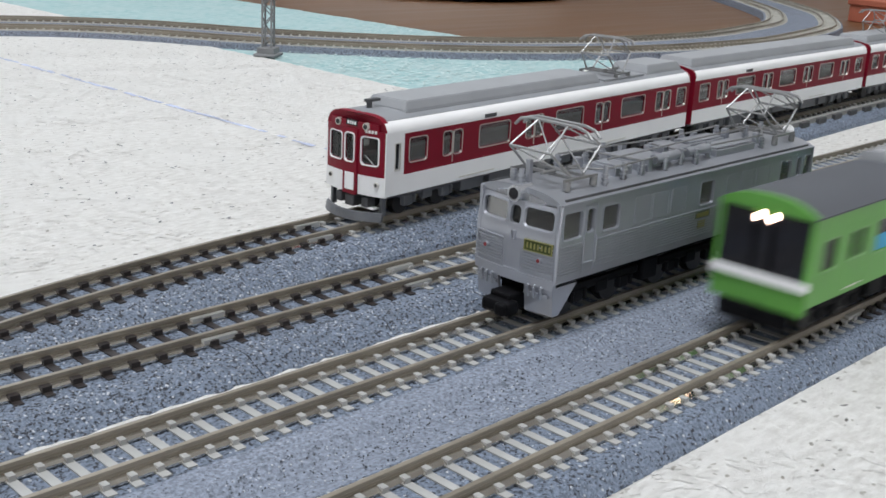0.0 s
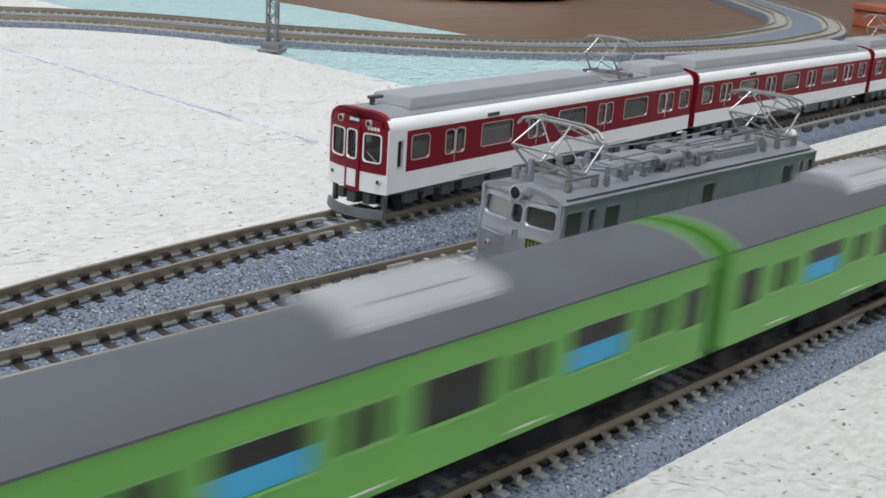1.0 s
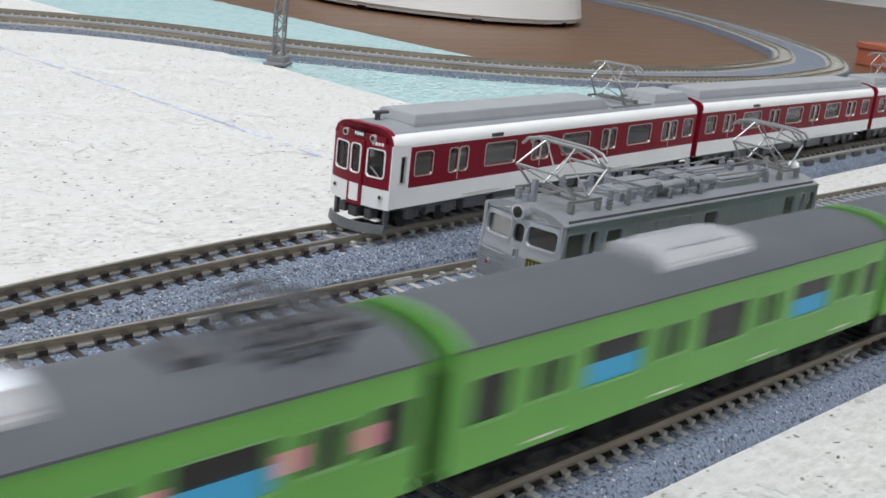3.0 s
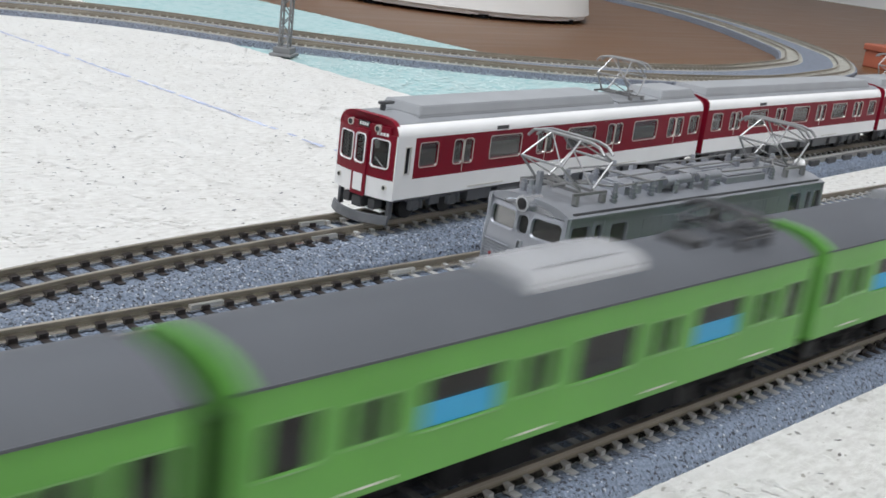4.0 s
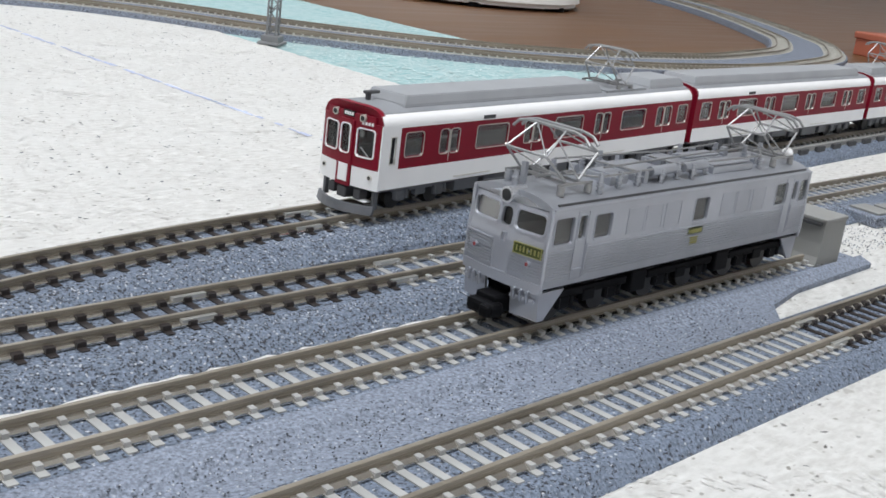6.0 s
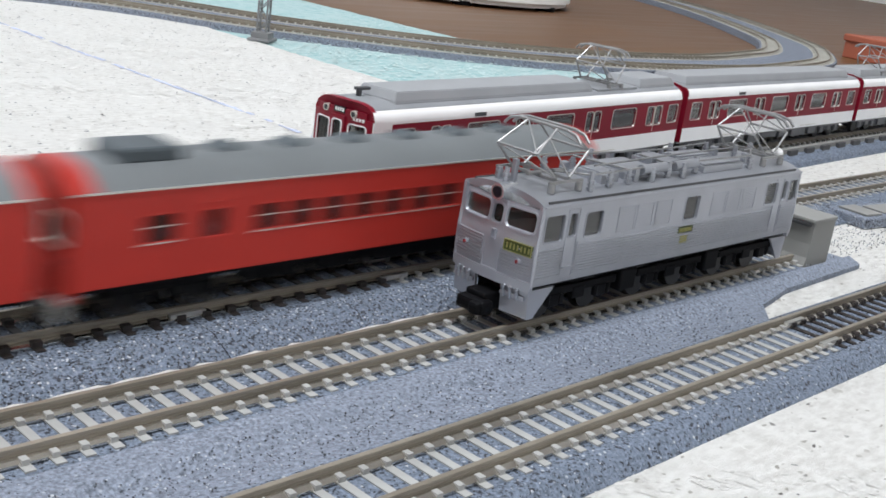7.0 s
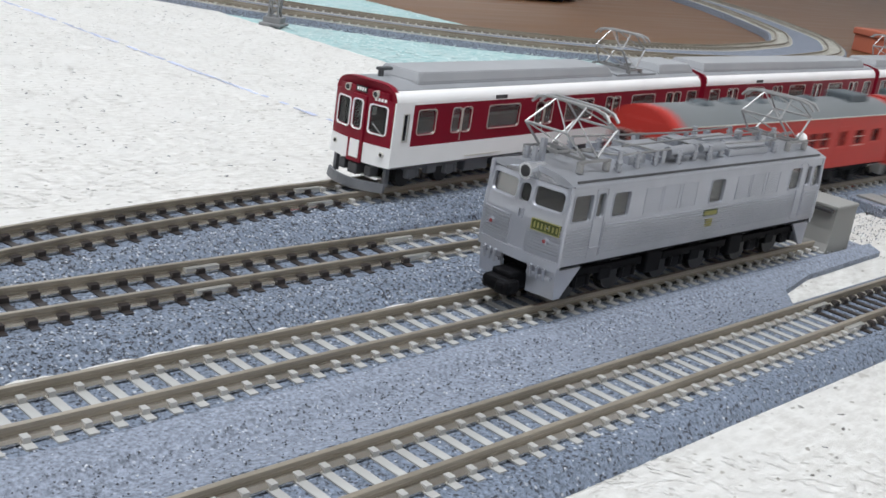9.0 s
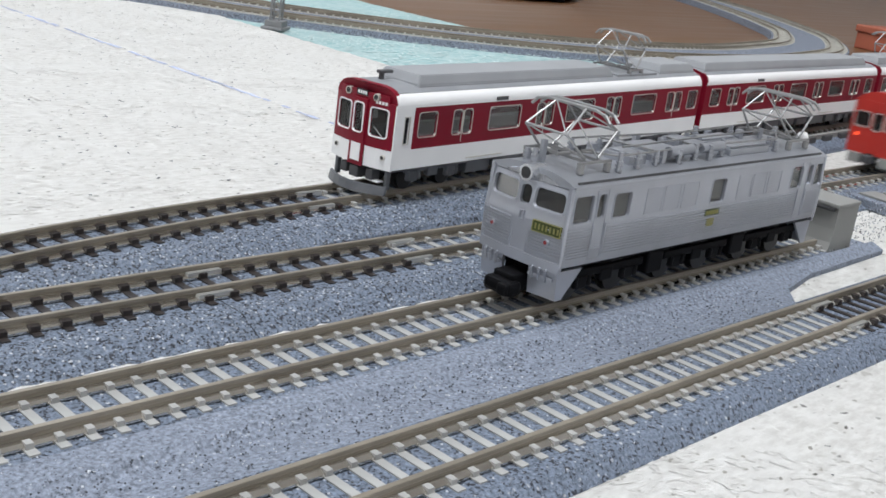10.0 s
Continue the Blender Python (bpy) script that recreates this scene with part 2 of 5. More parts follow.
def holed_wall(bm, u0, u1, w0, w1, holes, place, depth):
    """A thin wall in a plane with rectangular holes; place(u, w, d) gives the point at depth d inwards."""
    us = sorted({u0, u1, *[h[0] for h in holes], *[h[1] for h in holes]})
    ws = sorted({w0, w1, *[h[2] for h in holes], *[h[3] for h in holes]})
    us, ws = [u for u in us if u0 <= u <= u1], [w for w in ws if w0 <= w <= w1]
    solid = {}
    for i in range(len(us) - 1):
        for j in range(len(ws) - 1):
            cu, cw = (us[i] + us[i + 1]) / 2, (ws[j] + ws[j + 1]) / 2
            solid[i, j] = not any(h[0] < cu < h[1] and h[2] < cw < h[3] for h in holes)
    verts = {}

    def vert(i, j, d):
        if (i, j, d) not in verts:
            verts[i, j, d] = bm.verts.new(place(us[i], ws[j], depth * d))
        return verts[i, j, d]

    for (i, j), s in solid.items():
        if not s:
            continue
        bm.faces.new((vert(i, j, 0), vert(i + 1, j, 0), vert(i + 1, j + 1, 0), vert(i, j + 1, 0)))
        bm.faces.new((vert(i, j + 1, 1), vert(i + 1, j + 1, 1), vert(i + 1, j, 1), vert(i, j, 1)))
        for di, dj, p, q in ((-1, 0, (i, j), (i, j + 1)), (1, 0, (i + 1, j + 1), (i + 1, j)), (0, -1, (i + 1, j), (i, j)), (0, 1, (i, j + 1), (i + 1, j + 1))):
            if not solid.get((i + di, j + dj), False):
                bm.faces.new((vert(*p, 0), vert(*q, 0), vert(*q, 1), vert(*p, 1)))


def ring_frame(bm, u0, u1, w0, w1, t, place, d0, d1):
    """A rectangular window trim of width t between depths d0 and d1."""
    holed_wall(bm, u0 - t, u1 + t, w0 - t, w1 + t, [(u0, u1, w0, w1)], lambda u, w, d: place(u, w, d + d0), d1 - d0)


def rounded_frame(bm, u0, u1, w0, w1, t, place, d0, d1, r=0.7, k=4):
    """A window trim with rounded corners, t wide, between depths d0 and d1; it covers the corners of a square hole."""
    r = min(r, (u1 - u0) * 0.45, (w1 - w0) * 0.45)
    loops = []
    for grow, d in ((0, d1), (0.1, d0), (t, d0), (t, d1)):
        loop = []
        for cu, cw, a0 in ((u1 - r, w1 - r, 0), (u0 + r, w1 - r, 90), (u0 + r, w0 + r, 180), (u1 - r, w0 + r, 270)):
            for i in range(k + 1):
                a = radians(a0 + 90 * i / k)
                loop.append(bm.verts.new(place(cu + (r + grow) * math.cos(a), cw + (r + grow) * math.sin(a), d)))
        loops.append(loop)
    n_ = len(loops[0])
    for p, q in zip(loops, loops[1:]):
        for i in range(n_):
            bm.faces.new((p[i], p[(i + 1) % n_], q[(i + 1) % n_], q[i]))


def part(name, bm, mat, parent=None, label="", smooth=False, at=None):
    """Links a bmesh in millimetres as one mesh object under a thing or a part."""
    me = bpy.data.meshes.new(name)
    bmesh.ops.recalc_face_normals(bm, faces=bm.faces)
    bm.transform(Matrix.Diagonal((MM, MM, MM, 1)))
    bm.to_mesh(me)
    bm.free()
    me.materials.append(mat)
    if smooth:
        me.shade_auto_smooth() if hasattr(me, "shade_auto_smooth") else None
        for p in me.polygons:
            p.use_smooth = True
        me.set_sharp_from_angle(angle=radians(38))
    ob = new(name, me)
    if parent:
        ob.parent = parent
    if at:
        ob.matrix_basis = at
    if mat in (M_GLASS, M_TINT):
        ob.visible_shadow = False
    if label:
        tagged(ob, label)
    return ob


def made(fn, *args, **kw):
    bm = bmesh.new()
    fn(bm, *args, **kw)
    return bm


def boxes(*dims, bevel=0.0):
    bm = bmesh.new()
    for d in dims:
        box(bm, *d, bevel=bevel)
    return bm


def share(ob, parent, m):
    """Another object on the same mesh, under parent."""
    o = new(ob.name.split(".")[0], ob.data)
    o.parent, o.matrix_basis = parent, m
    return o


def mm(x, y, z, rz=0.0):
    return pose(x * MM, y * MM, z * MM, 0, 0, rz)


# ---- room: floor, plus walls, ceiling and window opening added out of view ----
FLOOR_Z = -1.8


def build_room():
    bm = boxes((-1800, 2600, -1600, 2000, FLOOR_Z - 60, FLOOR_Z - 1.2))
    floor = tagged(part("floor", bm, M_FLOOR), "glossy brown wooden board floor", "floor", kind="structure")
    # unseen enclosure: walls and ceiling are added to bounce light onto the layout
    x0, x1, y0, y1, h = -1800, 2600, -1600, 2000, 2400
    bm = bmesh.new()
    holed_wall(bm, x0, x1, FLOOR_Z, h, [(-700, 1200, 900, 2280)], lambda u, w, d: (u, y1 + d, w), 100)
    tagged(part("wall_north", bm, M_WALL), "off-white wall with a window opening, out of view, added to bounce light", "wall", kind="structure")
    tagged(part("wall_south", boxes((x0, x1, y0 - 100, y0, FLOOR_Z, h)), M_WALL), "plain off-white wall out of view, added to bounce light", "wall", kind="structure")
    tagged(part("wall_east", boxes((x1, x1 + 100, y0, y1, FLOOR_Z, h)), M_WALL), "plain off-white wall out of view, added to bounce light", "wall", kind="structure")
    tagged(part("wall_west", boxes((x0 - 100, x0, y0, y1, FLOOR_Z, h)), M_WALL), "plain off-white wall out of view, added to bounce light", "wall", kind="structure")
    tagged(part("ceiling", boxes((x0 - 100, x1 + 100, y0 - 100, y1 + 100, h, h + 80)), M_CEILING), "plain white ceiling out of view, added to bounce light", "ceiling", kind="structure")
    return floor


build_room()


# ---- base boards ----
def slab(name, x0, x1, y0, y1, z0, z1, mat, rough_edge=0.8, step=4.0, seed=1):
    """A board with a slightly torn edge line."""
    rnd = random.Random(seed)
    ring = []

    def side(ax, ay, bx, by):
        k = max(2, int(math.hypot(bx - ax, by - ay) / step))
        for i in range(k):
            f = i / k
            ring.append((ax + (bx - ax) * f + rnd.uniform(-1, 1) * rough_edge, ay + (by - ay) * f + rnd.uniform(-1, 1) * rough_edge))

    side(x0, y0, x1, y0), side(x1, y0, x1, y1), side(x1, y1, x0, y1), side(x0, y1, x0, y0)
    bm = bmesh.new()
    lo = [bm.verts.new((x, y, z0)) for x, y in ring]
    hi = [bm.verts.new((x, y, z1 + rnd.uniform(-0.15, 0.05))) for x, y in ring]
    k = len(ring)
    for i in range(k):
        bm.faces.new((lo[i], lo[(i + 1) % k], hi[(i + 1) % k], hi[i]))
    bm.faces.new(hi)
    bm.faces.new(lo[::-1])
    return part(name, bm, mat)


tagged(slab("base_board", -1420, 331, -420, 760, -3.0, 0, M_BOARD, 0.7, 4, 1), "white pressed-fibre base board with dark flakes", "board", kind="structure")
tagged(slab("base_board_far", 333, 900, -420, 222, -3.0, 0, M_BOARD, 1.0, 4, 2), "white pressed-fibre base board with dark flakes", "board", kind="structure")
tagged(slab("base_board_teal", 332.5, 503, 223.5, 760, -3.0, -0.6, M_TEAL, 1.2, 4, 3), "teal pressed-fibre base board", "board", kind="structure")


def pencil_line():
    rnd = random.Random(5)
    bm = bmesh.new()
    y = 84.0
    while y < 420:
        n_ = rnd.uniform(2, 7)
        w = rnd.uniform(0.5, 1.1)
        cx = 222.5 + rnd.uniform(-0.5, 0.5) + (225 - y) * 0.012
        if rnd.random() < 0.8:
            box(bm, cx - w, cx + w, y, y + n_, 0.05, 0.12)
        y += n_ + rnd.uniform(0, 1.2)
    return tagged(part("pencil_line", bm, M_INK), "smudged blue pencil line drawn on the white board", "line", kind="structure")


pencil_line()


tagged(slab("board_strip", 60, 153, 10.2, 13.4, 0.0, 0.8, M_BOARD, 0.5, 2.0, 7), "ragged white strip of fibre board between two tracks", "board", kind="structure")


# ---- tracks ----
def curve_points(knots, step=4.0):
    """A smooth path through the knots, evenly spaced: (x, y, heading)."""
    P = [Vector((a, b, 0)) for a, b in knots]
    P = [P[0] * 2 - P[1]] + P + [P[-1] * 2 - P[-2]]
    dense = []
    for i in range(1, len(P) - 2):
        for s in range(60):
            t = s / 60
            a, b, c, d = P[i - 1], P[i], P[i + 1], P[i + 2]
            dense.append(0.5 * ((2 * b) + (c - a) * t + (2 * a - 5 * b + 4 * c - d) * t * t + (3 * b - a - 3 * c + d) * t ** 3))
    dense.append(P[-2])
    out, need, done = [], 0.0, 0.0
    for p, q in zip(dense, dense[1:]):
        seg = (q - p).length
        while seg > 1e-9 and done + seg >= need:
            r = p + (q - p) * ((need - done) / seg)
            out.append((r.x, r.y, math.atan2(q.y - p.y, q.x - p.x)))
            need += step
        done += seg
    return out


def sweep(bm, path, profile, closed=True):
    """Sweeps a (side, height) outline along the path."""
    rings = []
    for x, y, h in path:
        nx, ny = -math.sin(h), math.cos(h)
        rings.append([bm.verts.new((x + nx * s, y + ny * s, z)) for s, z in profile])
    k = len(profile)
    for a, b in zip(rings, rings[1:]):
        for i in range(k if closed else k - 1):
            bm.faces.new((a[i], a[(i + 1) % k], b[(i + 1) % k], b[i]))
    if closed:
        bm.faces.new(rings[0][::-1])
        bm.faces.new(rings[-1])


def sleeper_mesh(mat, name, dark):
    bm = bmesh.new()
    box(bm, -0.72, 0.72, -8.0, 8.0, -0.9, 0.0)
    for s in (-4.85, 4.85):
        for e in (-1, 1):
            if dark:
                box(bm, -0.8, 0.8, s + e * 0.5, s + e * 1.75, -0.1, 0.9)
            else:
                box(bm, -0.5, 0.5, s + e * 0.5, s + e * 1.75, -0.1, 0.8)
    return part(name, bm, mat)


def track(name, knots, zoff, label, bed, tie_of, pitch, thing_range, bed_mat=M_BALLAST, cuts=(), rail_range=None, bed_knots=None):
    """A model track: moulded roadbed, two rails and sleepers. zoff: lift of the rail top over 5 mm."""
    root = tagged(new(name), label, "model track", "model railway tracks")
    path = curve_points(knots, 4.0)
    z = zoff
    part("roadbed", made(sweep, path, [(s, h + (z if h > 0 else 0)) for s, h in bed]), bed_mat, root, "speckled blue-grey moulded ballast")
    for side in (4.85, -4.85):
        prof = [(side + s, h + z) for s, h in ((-0.75, 2.95), (0.75, 2.95), (0.75, 3.2), (0.25, 3.45), (0.25, 4.2), (0.42, 4.4), (0.42, 4.95), (0.3, 5.0), (-0.3, 5.0), (-0.42, 4.95), (-0.42, 4.4), (-0.25, 4.2), (-0.25, 3.45), (-0.75, 3.2))]
        part("rail", made(sweep, path, prof), M_RAIL, root, "brown-bronze metal rail")
        part("rail_foot", made(sweep, path, [(side + s, h + z) for s, h in ((-1.6, 3.02), (1.6, 3.02), (1.6, 3.36), (0.5, 3.76), (-0.5, 3.76), (-1.6, 3.36))]), M_RAILWEB, root, "bright metal rail foot")
    ties = curve_points(knots, pitch)
    rest = {}
    for x, y, h in ties:
        kind = tie_of(x)
        if not kind:
            continue
        m = pose(x * MM, y * MM, (3.0 + z) * MM, 0, 0, math.degrees(h))
        if thing_range[0] < x < thing_range[1]:
            share(SLEEPERS[kind], root, m)
        else:
            rest.setdefault(kind, []).append(m)
    for kind, ms in rest.items():
        co, fa = [], []
        src = SLEEPERS[kind].data
        for m in ms:
            o = len(co)
            co += [tuple(m @ v.co) for v in src.vertices]
            fa += [tuple(o + i for i in p.vertices) for p in src.polygons]
        me = bpy.data.meshes.new("sleeper_run")
        me.from_pydata(co, [], fa)
        me.materials.append(src.materials[0])
        ob = new("sleeper_run", me)
        ob.parent = root
        tagged(ob, kind="stuff")
    return root


SLEEPERS = {"dark": sleeper_mesh(M_TIE_DARK, "sleeper", True), "pale": sleeper_mesh(M_TIE_LITE, "sleeper", False), "far": sleeper_mesh(M_TIE_FAR, "sleeper", False)}

BED_WIDE = [(-18.2, 0), (-17.9, 0.4), (-13.4, 2.45), (-12.5, 2.75), (9.4, 2.75), (10.2, 2.5), (13.0, 0.4), (13.2, 0)]
BED_NEAR = [(-13.4, 0), (-13.1, 0.4), (-11.2, 2.1), (-10.3, 2.6), (-9.5, 2.75), (8.7, 2.75), (9.3, 2.5), (9.6, 0)]
BED_SLIM = [(-9.6, 0), (-9.3, 2.5), (-8.7, 2.75), (8.7, 2.75), (9.3, 2.5), (9.6, 0)]

# the line with the silver locomotive ends at the buffer stop
track("track_siding", [(-400, 0), (100, 0), (252, 0)], 0, "model siding with pale sleepers on grey speckled roadbed", BED_SLIM, lambda x: "pale", 3.95, (40, 252))
# the line of the green train
track("track_near", [(-1420, -33), (100, -33), (900, -33)], 0, "model track with pale sleepers on grey speckled roadbed", BED_NEAR, lambda x: "pale" if x < 206 else "dark", 3.95, (30, 420))
# the line of the orange railcars
track("track_middle", [(-1400, 32), (100, 32), (900, 32)], 0, "model track, dark sleepers changing to pale ones, on speckled roadbed", BED_WIDE, lambda x: "dark" if x < 150 else "pale", 5.0, (30, 480))
# the line of the parked maroon train
A_KNOTS = [(-400, -65), (-100, 10), (20, 41.5), (77, 54.7), (101, 58.9), (128, 62.3), (165, 65.2), (235, 70.9), (305, 76.8), (378, 81.6), (450, 85.6), (620, 93), (880, 100)]
BED_A = [(-18.5, 0), (-17.6, 0.3), (-12.8, 2.4), (-11.8, 2.75), (9.4, 2.75), (10.0, 2.4), (10.2, 0)]
track("track_far", [k for k in A_KNOTS if k[0] >= 20], 1.3, "model track, dark sleepers changing to pale ones, under the maroon train", BED_A, lambda x: "dark" if x < 158 else "pale", 4.85, (30, 520))

# the joined pad between siding and near track
def pad():
    bm = bmesh.new()
    outline = [(-400, -8.6), (252, -8.6), (276, -8.6), (277, -11.5), (236, -13.0), (219, -16.5), (207, -24.4), (-400, -24.4)]
    lo = [bm.verts.new((x, y, 0)) for x, y in outline]
    hi = [bm.verts.new((x, y, 2.78 if x < 210 or y > -9 else 1.3)) for x, y in outline]
    k = len(outline)
    for i in range(k):
        bm.faces.new((lo[i], lo[(i + 1) % k], hi[(i + 1) % k], hi[i]))
    bm.faces.new(hi)
    bm.faces.new(lo[::-1])
    return tagged(part("ballast_pad", bm, M_PAD), "flat blue-grey speckled pad between two model tracks", "track bed", kind="structure")


pad()

LOOP_RAIL = [(-60, 560), (100, 524), (190, 490), (256, 454), (292, 432), (322, 397), (348, 358), (401, 306), (451, 272), (500, 251), (556, 236), (645, 230), (722, 241), (805, 262), (886, 305), (935, 342), (1035, 440), (1130, 548), (1220, 680), (1290, 840)]


def offset_path(knots, d):
    """The knots of a path that runs d beside another."""
    return [(x - math.sin(h) * d, y + math.cos(h) * d) for x, y, h in curve_points(knots, 30.0)]


BED_LOOP = [(-10.6, -3.0), (-9.6, 2.5), (-8.9, 2.75), (49.0, 2.75), (49.8, 2.5), (50.8, -3.0)]
BED_NONE = [(-8.4, 2.4), (-8.4, 2.82), (8.4, 2.82), (8.4, 2.4)]
track("track_loop", offset_path(LOOP_RAIL, 4.85), 0, "grey curved model track sweeping round the layout edge", BED_LOOP, lambda x: "far", 4.6, (0, 0), M_FARBALLAST)
track("track_loop_inner", offset_path(LOOP_RAIL, 44.5), 0, "inner grey curved model track round the layout edge", BED_NONE, lambda x: "far", 4.6, (0, 0), M_CONC)
part("track_slab", made(sweep, curve_points(offset_path(LOOP_RAIL, 4.85), 5.0), BED_NONE), M_CONC, bpy.data.objects["track_loop"], "pale track slab")


def joiners(track_name, y_of, x, zoff):
    """Pale rail joiners over a joint of two track pieces."""
    root = bpy.data.objects[track_name]
    y = y_of
    for side in (-4.85, 4.85):
        o = 2.5 if side > 0 else -1.5
        bm = boxes((x + o - 3.4, x + o + 3.4, y + side - 1.35, y + side - 0.35, 3.0 + zoff, 4.15 + zoff), (x + o - 3.4, x + o + 3.4, y + side + 0.35, y + side + 1.35, 3.0 + zoff, 4.15 + zoff))
        part("rail_joiner", bm, M_JOINER, root, "pale rail joiner")


joiners("track_middle", 32, 103, 0)
joiners("track_middle", 32, 150, 0)
joiners("track_far", 64.2, 151, 1.3)
joiners("track_near", -33, 206, 0)


def seam(track_name, x, y, bed, z):
    """The dark butt joint of two roadbed pieces."""
    part("bed_seam", made(sweep, [(x, y, 0.0), (x + 0.16, y, 0.0)], [(s * 1.002, h + (z if h > 0 else 0) + 0.03) for s, h in bed]), M_BLACK, bpy.data.objects[track_name])


seam("track_middle", 102.0, 32.0, BED_WIDE, 0)
seam("track_far", 154.5, 64.4, BED_A, 1.3)


for s in SLEEPERS.values():
    bpy.data.objects.remove(s)


# ---- loose fibres on the boards ----
def flakes(name, areas, mat, label, seed):
    """Thousands of tiny curled fibres lying on the boards."""
    rnd = random.Random(seed)
    co, fa = [], []
    for x0, x1, y0, y1, count, big in areas:
        for _ in range(count):
            x, y, a = rnd.uniform(x0, x1), rnd.uniform(y0, y1), rnd.uniform(0, math.pi)
            ln, w, h, tilt = rnd.uniform(0.3, 1.0) * big, rnd.uniform(0.2, 0.6) * big, rnd.uniform(0.03, 0.10) * big, rnd.uniform(0.0, 0.04)
            ca, sa = math.cos(a), math.sin(a)
            o = len(co)
            for u, v, q in ((-ln, -w, 0), (ln, -w * 0.5, 0), (ln, w * 0.6, 0), (-ln, w, 0), (-ln * 0.8, -w * 0.4, h), (ln * 0.8, -w * 0.2, h), (ln * 0.8, w * 0.3, h), (-ln * 0.8, w * 0.5, h)):
                co.append(((x + u * ca - v * sa) * MM, (y + u * sa + v * ca) * MM, (q + max(0, tilt * u)) * MM))
            fa += [tuple(o + i for i in f) for f in ((0, 1, 5, 4), (1, 2, 6, 5), (2, 3, 7, 6), (3, 0, 4, 7), (4, 5, 6, 7))]
    me = bpy.data.meshes.new(name)
    me.from_pydata(co, [], fa)
    me.materials.append(mat)
    tagged(new(name, me), label, "fibres", kind="stuff")


flakes("board_fibres", [(60, 330, -140, -47, 5200, 1.1), (70, 330, -48.6, -46.4, 420, 0.9), (40, 330, 88, 420, 5200, 1.3), (60, 150, 11.5, 14.5, 180, 0.6), (212, 330, -22, 14, 500, 0.9), (290, 330, 14, 20, 60, 1.0)], M_BOARD, "white curled fibres strewn on the board surface", 8)
flakes("dark_fibres", [(60, 330, -140, -48, 60, 0.5), (40, 330, 90, 420, 480, 0.85)], M_GEAR, "small dark flecks strewn on the white board", 9)
flakes("teal_fibres", [(335, 500, 226, 420, 2600, 1.3)], M_TEALFLAKE, "pale teal fibres strewn on the teal board", 10)


def ballast_grains():
    """Loose stones bonded to the moulded roadbeds: grey, black and pale, on slopes, shoulders and the flat pad."""
    rnd = random.Random(21)
    co, fa, mi = [], [], []

    def stone(x, y, z, r, slot):
        o, t = len(co), rnd.uniform(0, math.pi)
        for k in range(4):
            a, q = t + k * math.pi / 2 + rnd.uniform(-0.4, 0.4), r * rnd.uniform(0.7, 1.25)
            co.append(((x + q * math.cos(a)) * MM, (y + q * math.sin(a)) * MM, (z + r * rnd.uniform(-0.25, 0.3)) * MM))
        co.append(((x + rnd.uniform(-0.3, 0.3) * r) * MM, (y + rnd.uniform(-0.3, 0.3) * r) * MM, (z + r * rnd.uniform(0.5, 0.9)) * MM))
        co.append((x * MM, y * MM, (z - r) * MM))
        for k in range(4):
            fa.append((o + k, o + (k + 1) % 4, o + 4))
            fa.append((o + (k + 1) % 4, o + k, o + 5))
            mi.extend((slot, slot))

    def along(path, profile, s0, s1, lift, per_mm2, shares, sizes):
        path = [p for p in path if 25 < p[0] < 330]
        count = int(len(path) * 2.0 * abs(s1 - s0) * per_mm2)
        for _ in range(count):
            x, y, h = rnd.choice(path)
            d, sd = rnd.uniform(-1.1, 1.1), rnd.uniform(s0, s1)
            for (a, za), (b, zb_) in zip(profile, profile[1:]):
                if a <= sd <= b:
                    z = za + (zb_ - za) * (sd - a) / max(1e-6, b - a)
                    break
            else:
                continue
            z += lift if z > 0.2 else 0
            q = rnd.random()
            slot = 0 if q < shares[0] else 1 if q < shares[0] + shares[1] else 2
            stone(x + math.cos(h) * d - math.sin(h) * sd, y + math.sin(h) * d + math.cos(h) * sd, z, rnd.uniform(*sizes), slot)

    mid, near, sid = ([(x_, y_, 0.0) for x_ in range(20, 334, 2)] for y_ in (32.0, -33.0, 0.0))
    far = curve_points([k for k in A_KNOTS if k[0] >= 20], 2.0)
    rough, flat = (0.54, 0.36, 0.10), (0.12, 0.64, 0.24)
    along(mid, BED_WIDE, -18.1, -8.6, 0, 2.6, rough, (0.16, 0.33))
    along(mid, BED_WIDE, 8.6, 12.6, 0, 1.6, rough, (0.16, 0.32))
    along(mid, BED_WIDE, -8.4, 8.4, 0, 0.7, rough, (0.15, 0.32))
    along(far, BED_A, -18.0, -8.6, 1.3, 2.6, rough, (0.16, 0.33))
    along(far, BED_A, -8.4, 8.4, 1.3, 0.7, rough, (0.15, 0.32))
    along(near, BED_NEAR, -13.2, -8.4, 0, 1.8, (0.76, 0.22, 0.02), (0.10, 0.2))
    along(near, BED_NEAR, -8.4, 8.4, 0, 0.5, flat, (0.12, 0.26))
    along(sid, BED_SLIM, -8.4, 9.2, 0, 0.5, flat, (0.12, 0.26))
    for _ in range(2000):
        x, y, q = rnd.uniform(20, 206), rnd.uniform(-24.3, -8.7), rnd.random()
        stone(x, y, 2.72, rnd.uniform(0.10, 0.22), 1 if q < 0.62 else 2 if q < 0.85 else 0)
    me = bpy.data.meshes.new("ballast_stones")
    me.from_pydata(co, [], fa)
    for m in (M_GRAIN_GREY, M_GRAIN_DARK, M_GRAIN_PALE):
        me.materials.append(m)
    me.polygons.foreach_set("material_index", mi)
    tagged(new("ballast_stones", me), "grey, black and pale ballast stones bonded to the roadbeds", "ballast", kind="stuff")


ballast_grains()


